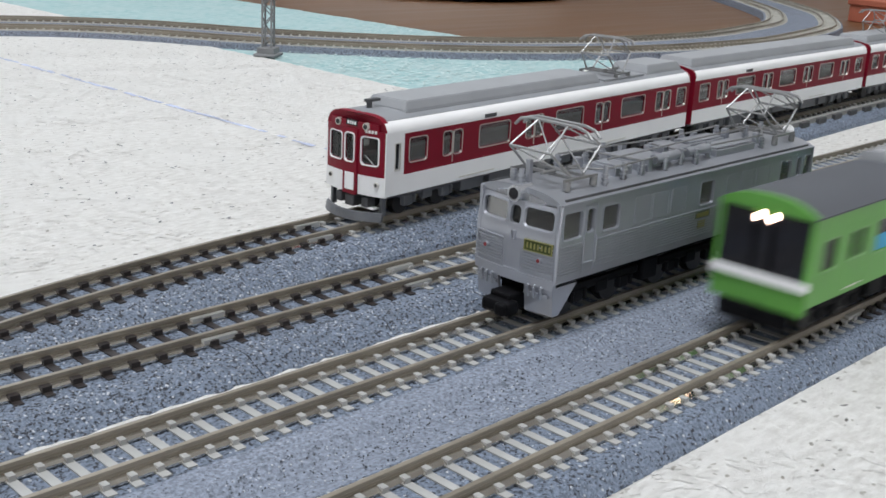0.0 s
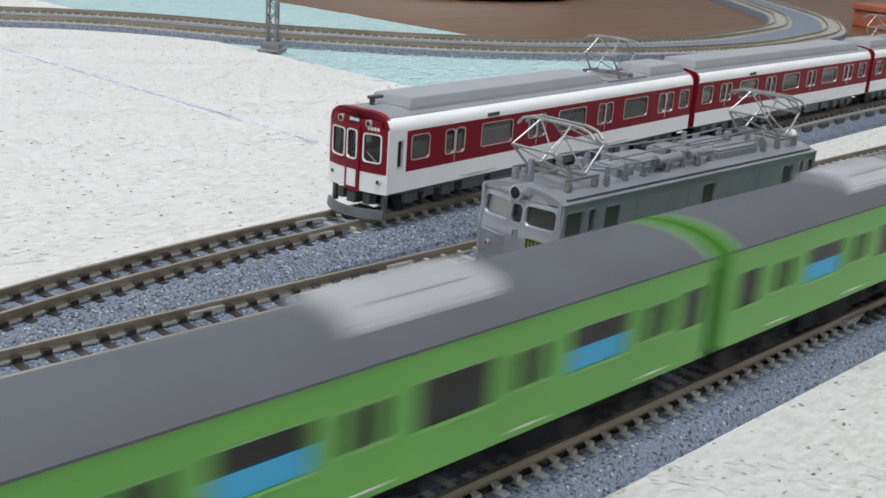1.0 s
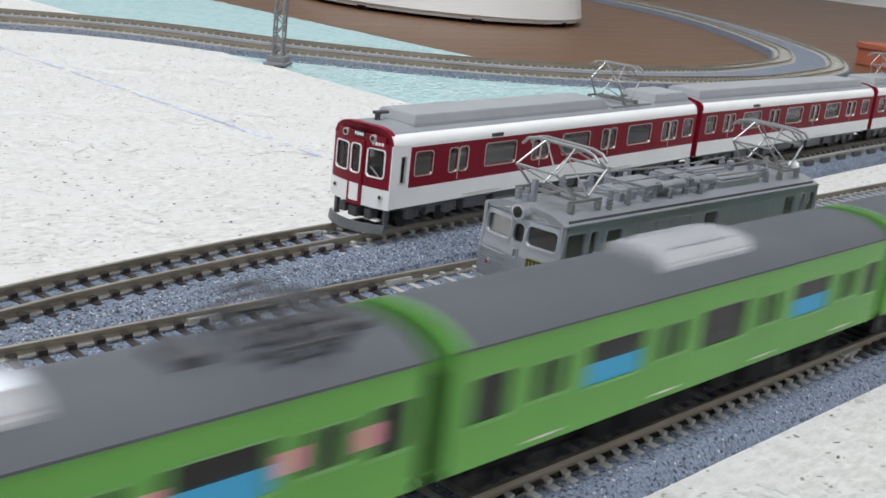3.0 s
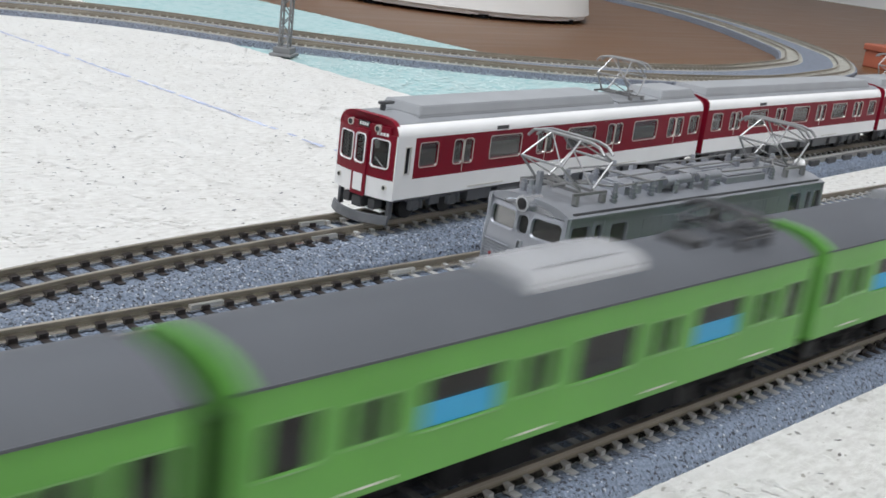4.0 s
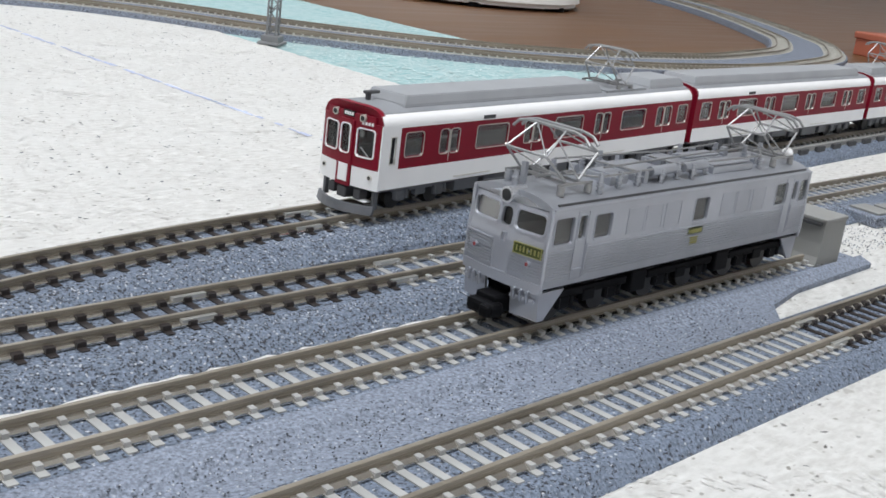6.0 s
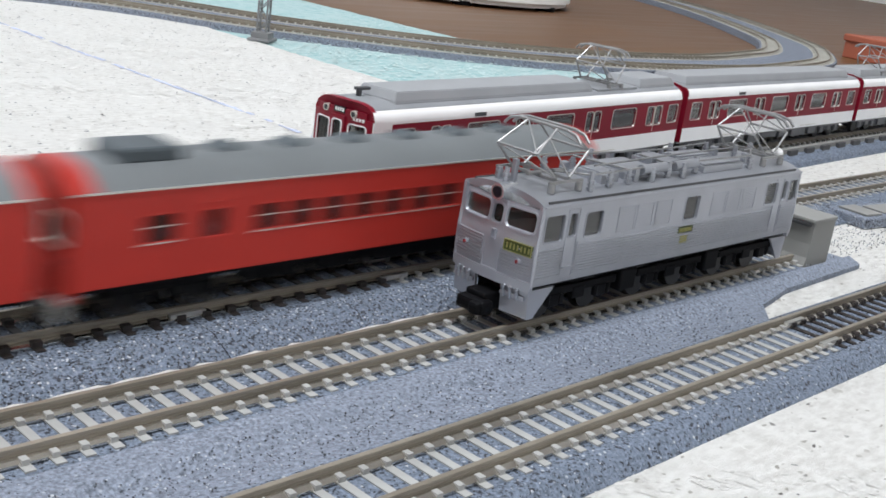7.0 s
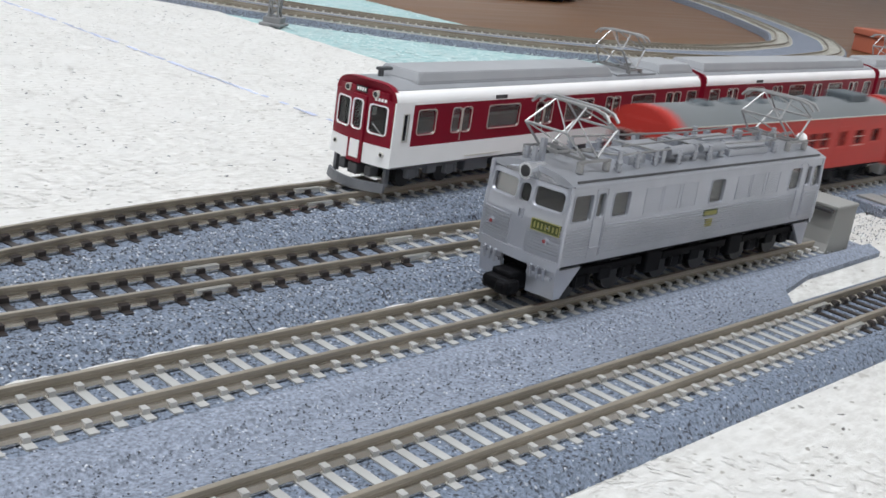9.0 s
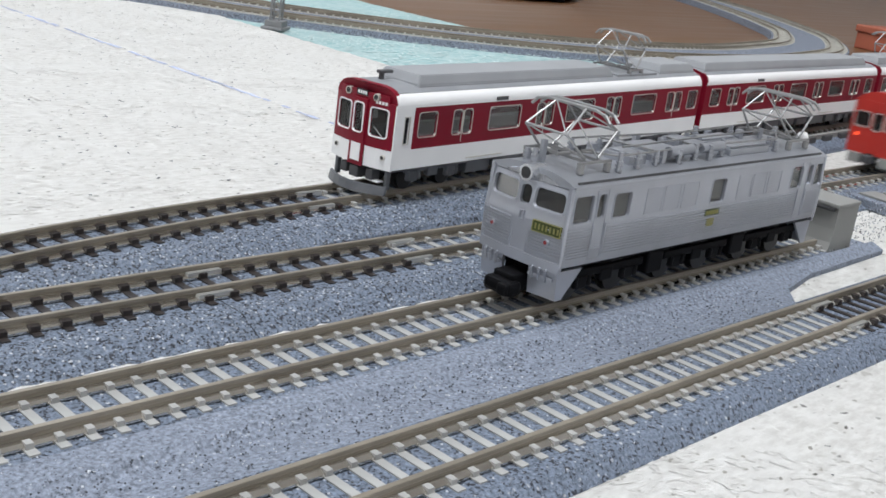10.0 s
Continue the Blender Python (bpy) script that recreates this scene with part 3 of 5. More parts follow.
# ---- buffer stop ----
def buffer_stop():
    root = tagged(new("buffer_stop"), "grey plastic buffer stop block at the siding end", "buffer stop")
    bm = bmesh.new()
    # block with a hollow front that flares out at its foot
    prof = [(-2.2, 0), (11.5, 0), (11.5, 13.2), (0.6, 13.2), (0.6, 8.0), (0.2, 4.6), (-0.8, 2.0)]
    a = [bm.verts.new((x, -7.6, z)) for x, z in prof]
    b = [bm.verts.new((x, 7.6, z)) for x, z in prof]
    for i in range(len(prof)):
        bm.faces.new((a[i], a[(i + 1) % len(prof)], b[(i + 1) % len(prof)], b[i]))
    bm.faces.new(a[::-1]), bm.faces.new(b)
    part("block", bm, M_BUFFER, root)
    part("cap", boxes((0.2, 11.8, -7.9, 7.9, 13.2, 14.2), bevel=0.25), M_BUFFER, root)
    part("buffer_beam", boxes((-0.2, 0.9, -6.8, 6.8, 12.3, 13.1), bevel=0.15), M_DARK, root, "dark buffer beam")
    # low slab that runs on past the block, in the pad's colour
    part("base", boxes((-4, 23, -8.5, 9.0, 0, 1.6), bevel=0.3), M_PAD, root, "grey speckled slab under and beyond the block")
    root.matrix_basis = mm(254, 0, 0)


buffer_stop()


# ---- silver electric locomotive ----
def pantograph(parent, u, z0, z1, span, mat, wire=0.28, width=6.0):
    """A raised diamond pantograph with its shoe, base and springs; z1 is the shoe's height."""
    p = tagged(new("pantograph"), "raised thin metal diamond pantograph")
    p.parent = parent
    part("base_frame", boxes((u - span * 0.62, u + span * 0.62, -width - 0.2, -width + 0.2, z0, z0 + 0.45), (u - span * 0.62, u + span * 0.62, width - 0.2, width + 0.2, z0, z0 + 0.45), (u - 2.0, u - 1.5, -width, width, z0, z0 + 0.5), (u + 1.5, u + 2.0, -width, width, z0, z0 + 0.5)), mat, p)
    mid = z0 + (z1 - z0) * 0.55
    for s in (-1, 1):
        for e in (-1, 1):
            part("lower_arm", made(rod, (u + e * 1.8, s * width * 0.85, z0 + 0.6), (u + e * span * 0.95, s * width * 0.75, mid), wire, 6), mat, p)
            part("upper_arm", made(rod, (u + e * span * 0.95, s * width * 0.75, mid), (u + e * 1.2, s * width * 0.55, z1), wire * 0.8, 6), mat, p)
    for e in (-1, 1):
        part("cross_tube", made(rod, (u + e * span * 0.95, -width * 0.75, mid), (u + e * span * 0.95, width * 0.75, mid), wire, 6), mat, p)
        part("brace", made(rod, (u + e * 1.8, -width * 0.85, z0 + 0.6), (u + e * span * 0.95, width * 0.75, mid), wire * 0.6, 6), mat, p)
        part("brace", made(rod, (u + e * span * 0.95, -width * 0.75, mid), (u + e * 1.2, width * 0.55, z1), wire * 0.6, 6), mat, p)
    for e in (-1, 1):
        bm = bmesh.new()
        y = [-8.6, -7.4, -5.2, 5.2, 7.4, 8.6]
        z = [-1.7, -0.5, 0, 0, -0.5, -1.7]
        for i in range(5):
            rod(bm, (u + e * 1.2, y[i] * width / 6.0, z1 + z[i]), (u + e * 1.2, y[i + 1] * width / 6.0, z1 + z[i + 1]), wire * 1.25, 6)
        part("shoe", bm, mat, p)
        part("spring", made(rod, (u + e * 1.7, -1.6, z0 + 0.9), (u + e * span * 0.7, -1.6, z0 + 0.9), wire * 1.5, 8), mat, p)
        for s in (-1, 1):
            part("insulator", made(rod, (u + e * span * 0.5, s * width, z0 - 1.6), (u + e * span * 0.5, s * width, z0), 0.7, 8), mat, p)
    return p


def wheels(parent, us, r, mat=M_WHEEL, half=4.6):
    for u in us:
        for s in (-1, 1):
            bm = bmesh.new()
            rod(bm, (u, s * (half - 0.8), r), (u, s * (half + 0.45), r), r, 20)
            rod(bm, (u, s * (half - 1.2), r), (u, s * (half - 0.8), r), r * 1.12 - 0.05, 20)
            part("wheel", bm, mat, parent)
        part("axle", made(rod, (u, -4, r), (u, 4, r), 0.5), M_DARK, parent)


def bogie(parent, u, length, z, wheel_r, axles, mat=M_DARK, half=7.2):
    b = new("bogie")
    b.parent = parent
    bm = bmesh.new()
    for s in (-1, 1):
        y0, y1 = sorted((s * (half - 1.0), s * half))
        box(bm, u - length / 2, u + length / 2, y0, y1, z + 1.2, z + 2.8, 0.25)
        for e in axles:
            box(bm, u + e - 1.5, u + e + 1.5, y0 - 0.15, y1 + 0.15, z - 0.9, z + 1.6, 0.25)
            for k in (-1, 1):
                rod(bm, (u + e + k * 1.9, s * half, z - 0.4), (u + e + k * 1.9, s * half, z + 1.6), 0.55, 8)
        box(bm, u - 1.8, u + 1.8, y0 - 0.2, y1 + 0.3, z - 0.2, z + 2.2, 0.3)
    box(bm, u - 2, u + 2, -half + 0.6, half - 0.6, z + 1, z + 3.4)
    part("side_frame", bm, mat, b)
    wheels(b, [u + e for e in axles], wheel_r)
    return b


def side_place(half, s):
    return lambda u, w, d: (u, s * (half - d), w)


def bar_row(bm, place, u0, u1, w0, w1, k, d0=-0.12, d1=0.0, gap=0.45):
    """Plain bars in place of writing."""
    step = (u1 - u0) / k
    for i in range(k):
        a, b = u0 + i * step, u0 + (i + 1 - gap) * step
        p, q = Vector(place(a, w0, d0)), Vector(place(b, w1, d1))
        box(bm, min(p.x, q.x), max(p.x, q.x), min(p.y, q.y), max(p.y, q.y), min(p.z, q.z), max(p.z, q.z))


def silver_locomotive():
    L, H, zb, zg = 92.8, 9.35, 8.6, 23.0
    root = tagged(new("electric_locomotive"), "silver corrugated electric locomotive with two raised pantographs, parked on a siding", "model locomotive", "model trains")
    # corrugated body: shallow ribs below the window line
    body_holes = [(2.4, 7.4, 16.4, 21.2), (8.9, 10.9, 16.9, 21.2), (13.6, 18.4, 16.4, 20.9), (45.6, 50.4, 16.2, 20.9), (77.4, 82.0, 16.4, 21.2), (84.6, 86.4, 16.9, 21.2), (87.8, 91.2, 16.4, 21.2)]
    for s in (-1, 1):
        bm = bmesh.new()
        holed_wall(bm, 0.85, L - 0.85, zb, zg, body_holes, side_place(H, s), 0.7)
        part("side_wall", bm, M_SILVER, root, "silver side with rows of windows and louvres")
        bm = bmesh.new()
        z = zb + 1.3
        while z < 15.3:
            y0, y1 = sorted((s * (H - 0.1), s * (H + 0.2)))
            box(bm, 1.2, 8.2, y0, y1, z, z + 0.26)
            box(bm, 11.8, L - 11.0, y0, y1, z, z + 0.26)
            box(bm, L - 8.2, L - 1.2, y0, y1, z, z + 0.26)
            z += 0.52
        part("corrugation", bm, M_SILVER, root, "thin pressed ribs")
        for a, b, c, d in body_holes:
            part("window_frame", made(rounded_frame, a, b, c, d, 0.3, side_place(H, s), -0.14, 0.4, 0.6), M_SILVER, root)
            part("window", made(lambda bm_: box(bm_, a, b, *sorted((s * (H - 0.5), s * (H - 0.4))), c, d)), M_GLASS, root, "clear grey window pane")
        for a in (23.4, 29.2, 35.4, 55.4, 61.2, 67.4):
            lv = part("louvre", made(ring_frame, a, a + 5.0, 16.3, 20.9, 0.16, side_place(H, s), -0.1, 0.0), M_SILVER, root, "ribbed air louvre")
            bm = bmesh.new()
            for i in range(12):
                y0, y1 = sorted((s * (H - 0.05), s * (H + 0.08)))
                box(bm, a + 0.1, a + 4.9, y0, y1, 16.45 + i * 0.37, 16.62 + i * 0.37)
            part("slats", bm, M_SILVER, lv)
        for a in (8.4, L - 11.4):
            bm = made(ring_frame, a, a + 3.0, zb + 0.9, 21.9, 0.13, side_place(H, s), -0.12, 0.0)
            rod(bm, (a - 0.3, s * (H + 0.3), 11.2), (a - 0.3, s * (H + 0.3), 16.0), 0.12, 6)
            rod(bm, (a + 3.3, s * (H + 0.3), 11.2), (a + 3.3, s * (H + 0.3), 16.0), 0.12, 6)
            part("cab_door", bm, M_SILVER, root, "narrow cab door with grab rails")
        bm = bmesh.new()
        y0, y1 = sorted((s * H, s * (H + 0.2)))
        box(bm, 44.4, 49.6, y0, y1, 13.6, 14.9)
        pl = part("number_plate", bm, M_OLIVE, root, "small olive plate with gold marks")
        part("marks", made(bar_row, side_place(H + 0.2, s), 44.8, 49.3, 13.85, 14.65, 6), M_GOLD, pl)
        part("builder_plate", boxes((45.6, 48.2, y0, y1, 11.4, 13.0)), M_GOLD, root, "small dull gold builder plate")
        part("door_step", boxes((8.6, 11.2, *sorted((s * H, s * (H + 0.35))), 11.2, 11.45)), M_SILVER, root)
    # the two cab fronts
    for end in (0, 1):
        cab = new("cab_front")
        cab.parent = root
        tagged(cab, "silver cab front with two windscreens and a narrow centre door")
        def pl(u, w, d, e=end):
            # u across (positive to the far side), bowed in plan and raked above the waist
            x = 0.9 * (abs(u) / H) ** 2.2 + max(0.0, w - 15.5) * 0.10 + d
            return (x if e == 0 else L - x, u, w)
        holes = [(2.0, 8.2, 18.0, 21.4), (-8.2, -2.0, 18.0, 21.4), (-1.15, 1.15, 18.0, 21.2)]
        strips = [(-H, -8.2), (-8.2, -5.0), (-5.0, -2.0), (-2.0, 2.0), (2.0, 5.0), (5.0, 8.2), (8.2, H)]
        bm = bmesh.new()
        for a, b in strips:
            holed_wall(bm, a, b, zb, 15.5, [], pl, 0.6)
            holed_wall(bm, a, b, 15.5, 22.3, [h for h in [(2.0, 8.2, 18.0, 21.4), (-8.2, -2.0, 18.0, 21.4), (-1.15, 1.15, 18.0, 21.2)] if h[0] < (a + b) / 2 < h[1] or (a, b) == (-2.0, 2.0)] and [(max(a, h[0]), min(b, h[1]), h[2], h[3]) for h in holes if max(a, h[0]) < min(b, h[1])], pl, 0.6)
        bmesh.ops.remove_doubles(bm, verts=bm.verts, dist=0.001)
        part("front_panel", bm, M_SILVER, cab, smooth=True)
        for h in holes:
            part("windscreen_frame", made(rounded_frame, *h, 0.4, pl, -0.22, 0.45, 0.85, 6), M_SILVER, cab, "silver window surround")
            bm = bmesh.new()
            v = [bm.verts.new(pl(u, w, 0.4)) for u, w in ((h[0], h[2]), (h[1], h[2]), (h[1], h[3]), (h[0], h[3]))]
            bm.faces.new(v)
            bm.faces.new([bm.verts.new(pl(u, w, 0.5)) for u, w in ((h[0], h[2]), (h[0], h[3]), (h[1], h[3]), (h[1], h[2]))])
            part("windscreen", bm, M_TINT, cab, "smoky windscreen pane")
        bm = bmesh.new()
        for s in (-1, 1):
            z = 10.2
            while z < 15.2:
                for a, b in ((2.3, 4.4), (4.4, 6.6), (6.6, 9.2)):
                    a_, b_ = (a, b) if s > 0 else (-b, -a)
                    holed_wall(bm, a_, b_, z, z + 0.28, [], lambda u, w, d: pl(u, w, d - 0.24), 0.3)
                z += 0.56
        part("corrugation", bm, M_SILVER, cab, "thin pressed ribs")
        part("centre_door", made(ring_frame, -1.75, 1.75, 9.6, 22.0, 0.16, pl, -0.25, 0.0), M_SILVER, cab, "narrow silver centre door")
        part("door_handle", made(ring_frame, -0.4, 0.3, 15.2, 16.6, 0.16, pl, -0.4, 0.0), M_SILVER, cab)
        plate = part("number_plate", made(holed_wall, -8.7, -2.9, 13.9, 15.9, [], lambda u, w, d: pl(u, w, d - 0.35), 0.3), M_OLIVE, cab, "olive plate with raised gold marks")
        bm = bmesh.new()
        for i in range(7):
            holed_wall(bm, -8.3 + i * 0.76, -8.02 + i * 0.76, 14.4, 15.4, [], lambda u, w, d: pl(u, w, d - 0.45), 0.15)
        part("plate_marks", bm, M_GOLD, cab, "raised gold marks")
        part("plate_rim", made(ring_frame, -8.6, -3.0, 14.0, 15.8, 0.12, pl, -0.5, -0.3), M_GOLD, cab)
        for s in (-1, 1):
            p, q = Vector(pl(s * 6.3, 12.6, -0.7)), Vector(pl(s * 6.3, 12.6, 0.2))
            part("marker_lamp", made(rod, q, p, 0.55, 12), M_SILVER, cab, "small round marker lamp")
            part("marker_lens", made(rod, q, p + (p - q) * 0.12, 0.34, 12), M_REDLENS, cab, "dull red lens")
        for s in (-1, 1):
            bm = made(rod, pl(s * (H - 0.12), zb, 0.12), pl(s * (H - 0.12), 15.5, 0.12), 0.42, 10)
            rod(bm, pl(s * (H - 0.12), 15.5, 0.12), pl(s * (H - 0.12), 22.6, 0.12), 0.42, 10)
            z = 10.2
            while z < 15.2:
                x_ = pl(s * H, z, 0)[0]
                rod(bm, (x_ + (0.35 if end == 0 else -0.35), s * (H - 0.35), z), (x_ + (0.35 if end == 0 else -0.35), s * (H - 0.35), z + 0.28), 0.78, 12)
                z += 0.56
            part("corner_post", bm, M_SILVER, cab, "rounded bright cab corner", smooth=True)
        # bottom sill and skirts
        bm = bmesh.new()
        for a, b in strips:
            holed_wall(bm, a, b, zb - 1.0, zb + 0.8, [], lambda u, w, d: pl(u, w, d - 0.3), 0.8)
        bmesh.ops.remove_doubles(bm, verts=bm.verts, dist=0.001)
        part("sill", bm, M_SILVER, cab, "heavy silver front sill")
        for s in (-1, 1):
            bm = bmesh.new()
            a, b = sorted((s * 3.1, s * 8.9))
            holed_wall(bm, a, b, 2.4, zb - 1.0, [], lambda u, w, d: pl(u, w, d + (zb - w) * 0.12), 0.6)
            xs = [pl(s * 8.9, zw, dd)[0] for zw, dd in ((2.4, 0.75), (2.4, 2.4), (zb - 0.8, 7.2), (zb - 0.8, 0.1))]
            ring = [[bm.verts.new((x_, s * yy, zz)) for x_, zz in zip(xs, (2.4, 2.4, zb - 0.8, zb - 0.8))] for yy in (8.4, 8.95)]
            bm.faces.new(ring[0]), bm.faces.new(ring[1][::-1])
            for i in range(4):
                bm.faces.new((ring[0][i], ring[0][(i + 1) % 4], ring[1][(i + 1) % 4], ring[1][i]))
            holed_wall(bm, *sorted((s * 3.4, s * 8.4)), 5.9, 6.5, [], lambda u, w, d: pl(u, w, d - 0.25), 0.4)
            part("snow_skirt", bm, M_SILVER, cab, "silver plough skirt")
            for k in range(3):
                u = s * (4.3 + k * 1.4)
                bm = made(rod, pl(u, 7.6, -0.6), pl(u, 5.6, -0.3), 0.28, 6)
                rod(bm, pl(u, 7.6, -0.6), pl(u, 7.8, 0.5), 0.3, 6)
                part("air_hose", bm, M_SILVER_DULL, cab)
        bm = bmesh.new()
        x = pl(0, 5, 0)[0]
        d = -1 if end == 0 else 1
        box(bm, *sorted((x - d * 3.0, x + d * 2.6)), -2.4, 2.4, 2.2, 5.6, 0.4)
        box(bm, *sorted((x + d * 1.0, x + d * 4.4)), -3.6, 3.0, 1.9, 4.6, 0.8)
        box(bm, *sorted((x + d * 3.4, x + d * 5.2)), -3.2, -0.8, 2.1, 4.4, 0.6)
        part("coupler", bm, M_BLACK, cab, "black plastic knuckle coupler")
    # roof
    def arch(k, y):
        return k * (1 - (abs(y) / (H + 0.05)) ** 3.2)
    prof = [(y, zg + arch(1.6, y)) for y in [-H - 0.05 + i * (2 * H + 0.1) / 16 for i in range(17)]]
    part("roof", made(prism, prof + [(H, zg - 0.5), (-H, zg - 0.5)], 1.2, L - 1.2), M_SILVER_DULL, root, "dull silver curved roof", smooth=True)
    for end in (0, 1):
        bm = bmesh.new()
        rings = []
        for inset, top in [(0.62 + 2.6 * (1 - math.cos(radians(a_))), -0.75 + 2.3 * math.sin(radians(a_))) for a_ in range(0, 91, 15)]:
            ring = []
            for i in range(17):
                y = -H + i * 2 * H / 16
                x = inset + 2.1 * (abs(y) / H) ** 3
                ring.append(bm.verts.new((x if end == 0 else L - x, y, zg - 0.35 + (top + 0.4) * (1 - (abs(y) / (H + 0.3)) ** 2.3))))
            rings.append(ring)
        for a, b in zip(rings, rings[1:]):
            for i in range(16):
                bm.faces.new((a[i], a[i + 1], b[i + 1], b[i]))
        bmesh.ops.solidify(bm, geom=bm.faces, thickness=0.35)
        # paler than the body, so part of the brow highlight is in the colour
        part("roof_dome", bm, M_SILVER_BRIGHT, root, "rounded silver roof end, lightened for its highlight", smooth=True)
        d = -1 if end == 0 else 1
        x = 0.6 if end == 0 else L - 0.6
        lamp = part("headlamp", made(rod, (x - d * 3, 0, 23.5), (x + d * 1.3, 0, 23.5), 1.5, 24), M_SILVER_BRIGHT, root, "round silver headlamp")
        part("reflector", made(rod, (x + d * 1.25, 0, 23.5), (x + d * 1.38, 0, 23.5), 1.05, 20), M_BLACKGLASS, lamp, "dark glass lens")
    for s in (-1, 1):
        y0, y1 = sorted((s * (H - 0.05), s * (H + 0.35)))
        part("gutter", boxes((1.4, L - 1.4, y0, y1, zg - 0.25, zg + 0.1)), M_SILVER, root)
        part("roof_seam", boxes((3.0, L - 3.0, *sorted((s * (H - 0.75), s * (H - 0.45))), zg + 0.1, zg + 0.65)), M_DARK, root, "dark roof seam")
    # roof equipment
    for u in (10.0, 82.8):
        pantograph(root, u, 25.9, 35.2, 7.6, M_STEEL, 0.25, 6.2)
    for i, (a, y0, h, w) in enumerate(((21, 3.0, 2.4, 1.6), (28, 1.5, 2.8, 1.2), (31.5, -5.8, 2.6, 1.4), (38, 5.2, 2.6, 1.3), (42, -2.0, 3.0, 1.8), (49, 4.0, 2.6, 1.4), (53, 0.5, 2.8, 1.6), (64, 5.0, 2.4, 1.3), (72, 2.0, 2.8, 1.5), (75, -4.0, 2.6, 1.4))):
        part("switch_box", boxes((a, a + w, y0, y0 + w * 0.9, 24.0, 24.2 + h), (a - 0.3, a + w + 0.3, y0 + 0.2, y0 + w * 0.7, 24.0 + h * 0.5, 24.4 + h * 0.5), bevel=0.12), M_SILVER_DULL, root, "small roof switch gear")
    for u in (33.5, 44.5):
        bm = made(rod, (u, -5.5, 26.4), (u + 8.5, -5.2, 26.4), 1.0, 12)
        part("air_tank", bm, M_SILVER_DULL, root, "small grey roof cylinder", smooth=True)
    for a, b, y0, y1, h in ((30, 41, -4.5, 4.5, 1.3), (45, 52, -3.0, 5.0, 1.6), (55.5, 71, -6.0, -0.5, 1.1), (56, 70, 1.0, 5.8, 1.0), (22.0, 27.5, -5.0, 1.0, 1.5)):
        part("roof_hatch", boxes((a, b, y0, y1, 24.2, 24.6 + h), (a + 0.6, b - 0.6, y0 + 0.5, y1 - 0.5, 24.6 + h, 25.0 + h), bevel=0.2), M_SILVER_DULL, root, "raised grey roof hatch")
    for i, (u, y) in enumerate(((4.0, 4.2), (3.2, 1.8), (16.5, -6.8), (19.0, 6.5), (23.0, -6.2), (26.5, 5.6), (29.0, -6.0), (33.0, 6.4), (36.5, -6.2), (43.0, -5.5), (43.5, 2.0), (47.0, -6.4), (53.5, -5.0), (54.0, 4.0), (61.0, 6.4), (73.5, -6.0), (74.0, 5.6), (77.0, 0.0), (89.0, 3.0))):
        bm = bmesh.new()
        hgt = 26.6 + (i * 37 % 5) * 0.28
        rod(bm, (u, y, 23.6), (u, y, hgt), 0.5, 10)
        for k in range(3):
            rod(bm, (u, y, 24.4 + k * 0.7), (u, y, 24.7 + k * 0.7), 0.75, 10)
        part("insulator", bm, M_SILVER_DULL, root, "ribbed grey insulator")
    for a, b in (((16.5, -6.8, 27), (43, -5.5, 27)), ((43, -5.5, 27), (73.5, -6, 27)), ((19, 6.5, 27), (54, 4, 27)), ((54, 4, 27), (74, 5.6, 27)), ((43, -5.5, 27), (43.5, 2, 27)), ((26.5, 5.6, 26.9), (29, -6, 26.9)), ((22, -3, 27.4), (41, -2.5, 27.6)), ((41, -2.5, 27.6), (52, -1, 27.3)), ((52, -1, 27.3), (77, 0, 27.2)), ((16.5, -6.8, 27), (12, -2, 26.8)), ((73.5, -6, 27), (80, -2, 26.8))):
        part("roof_conductor", made(rod, a, b, 0.2, 6), M_STEEL, root, "thin metal conductor rod")
    part("whistle", boxes((4.6, 5.6, 1.2, 2.2, 24.0, 28.6), bevel=0.15), M_SILVER_DULL, root)
    bm = bmesh.new()
    bmesh.ops.create_uvsphere(bm, u_segments=14, v_segments=8, radius=1.3, matrix=Matrix.Translation((88.5, -4.2, 26.2)))
    part("lightning_arrester", bm, M_WHITE, root, "rounded white arrester", smooth=True)
    # underframe
    part("interior", boxes((3, L - 3, -6.2, 6.2, zb, 15.8)), M_SEAT, root)
    part("underframe", boxes((2.2, L - 2.2, -8.8, 8.8, zb - 0.6, zb + 0.2), (3, L - 3, -4.6, 4.6, 4.4, zb)), M_BLACK, root)
    for u in (16.5, 46.4, 76.3):
        bogie(root, u, 23, 4.2, 3.3, (-7.0, 7.0), M_BLACK, 8.2)
    for u in (31.5, 61.4):
        for s in (-1, 1):
            part("equipment_box", boxes((u - 2.6, u + 2.6, *sorted((s * 5.2, s * 8.6)), 3.4, 7.8), bevel=0.4), M_BLACK, root)
    root.matrix_basis = mm(145.8, 0, 5.0)
    return root


silver_locomotive()


# ---- passenger cars ----
def roof_profile(H, zg, rise, power=2.6, k=18):
    return [(-H + 2 * H * i / k, zg + rise * (1 - abs(-1 + 2 * i / k) ** power)) for i in range(k + 1)]


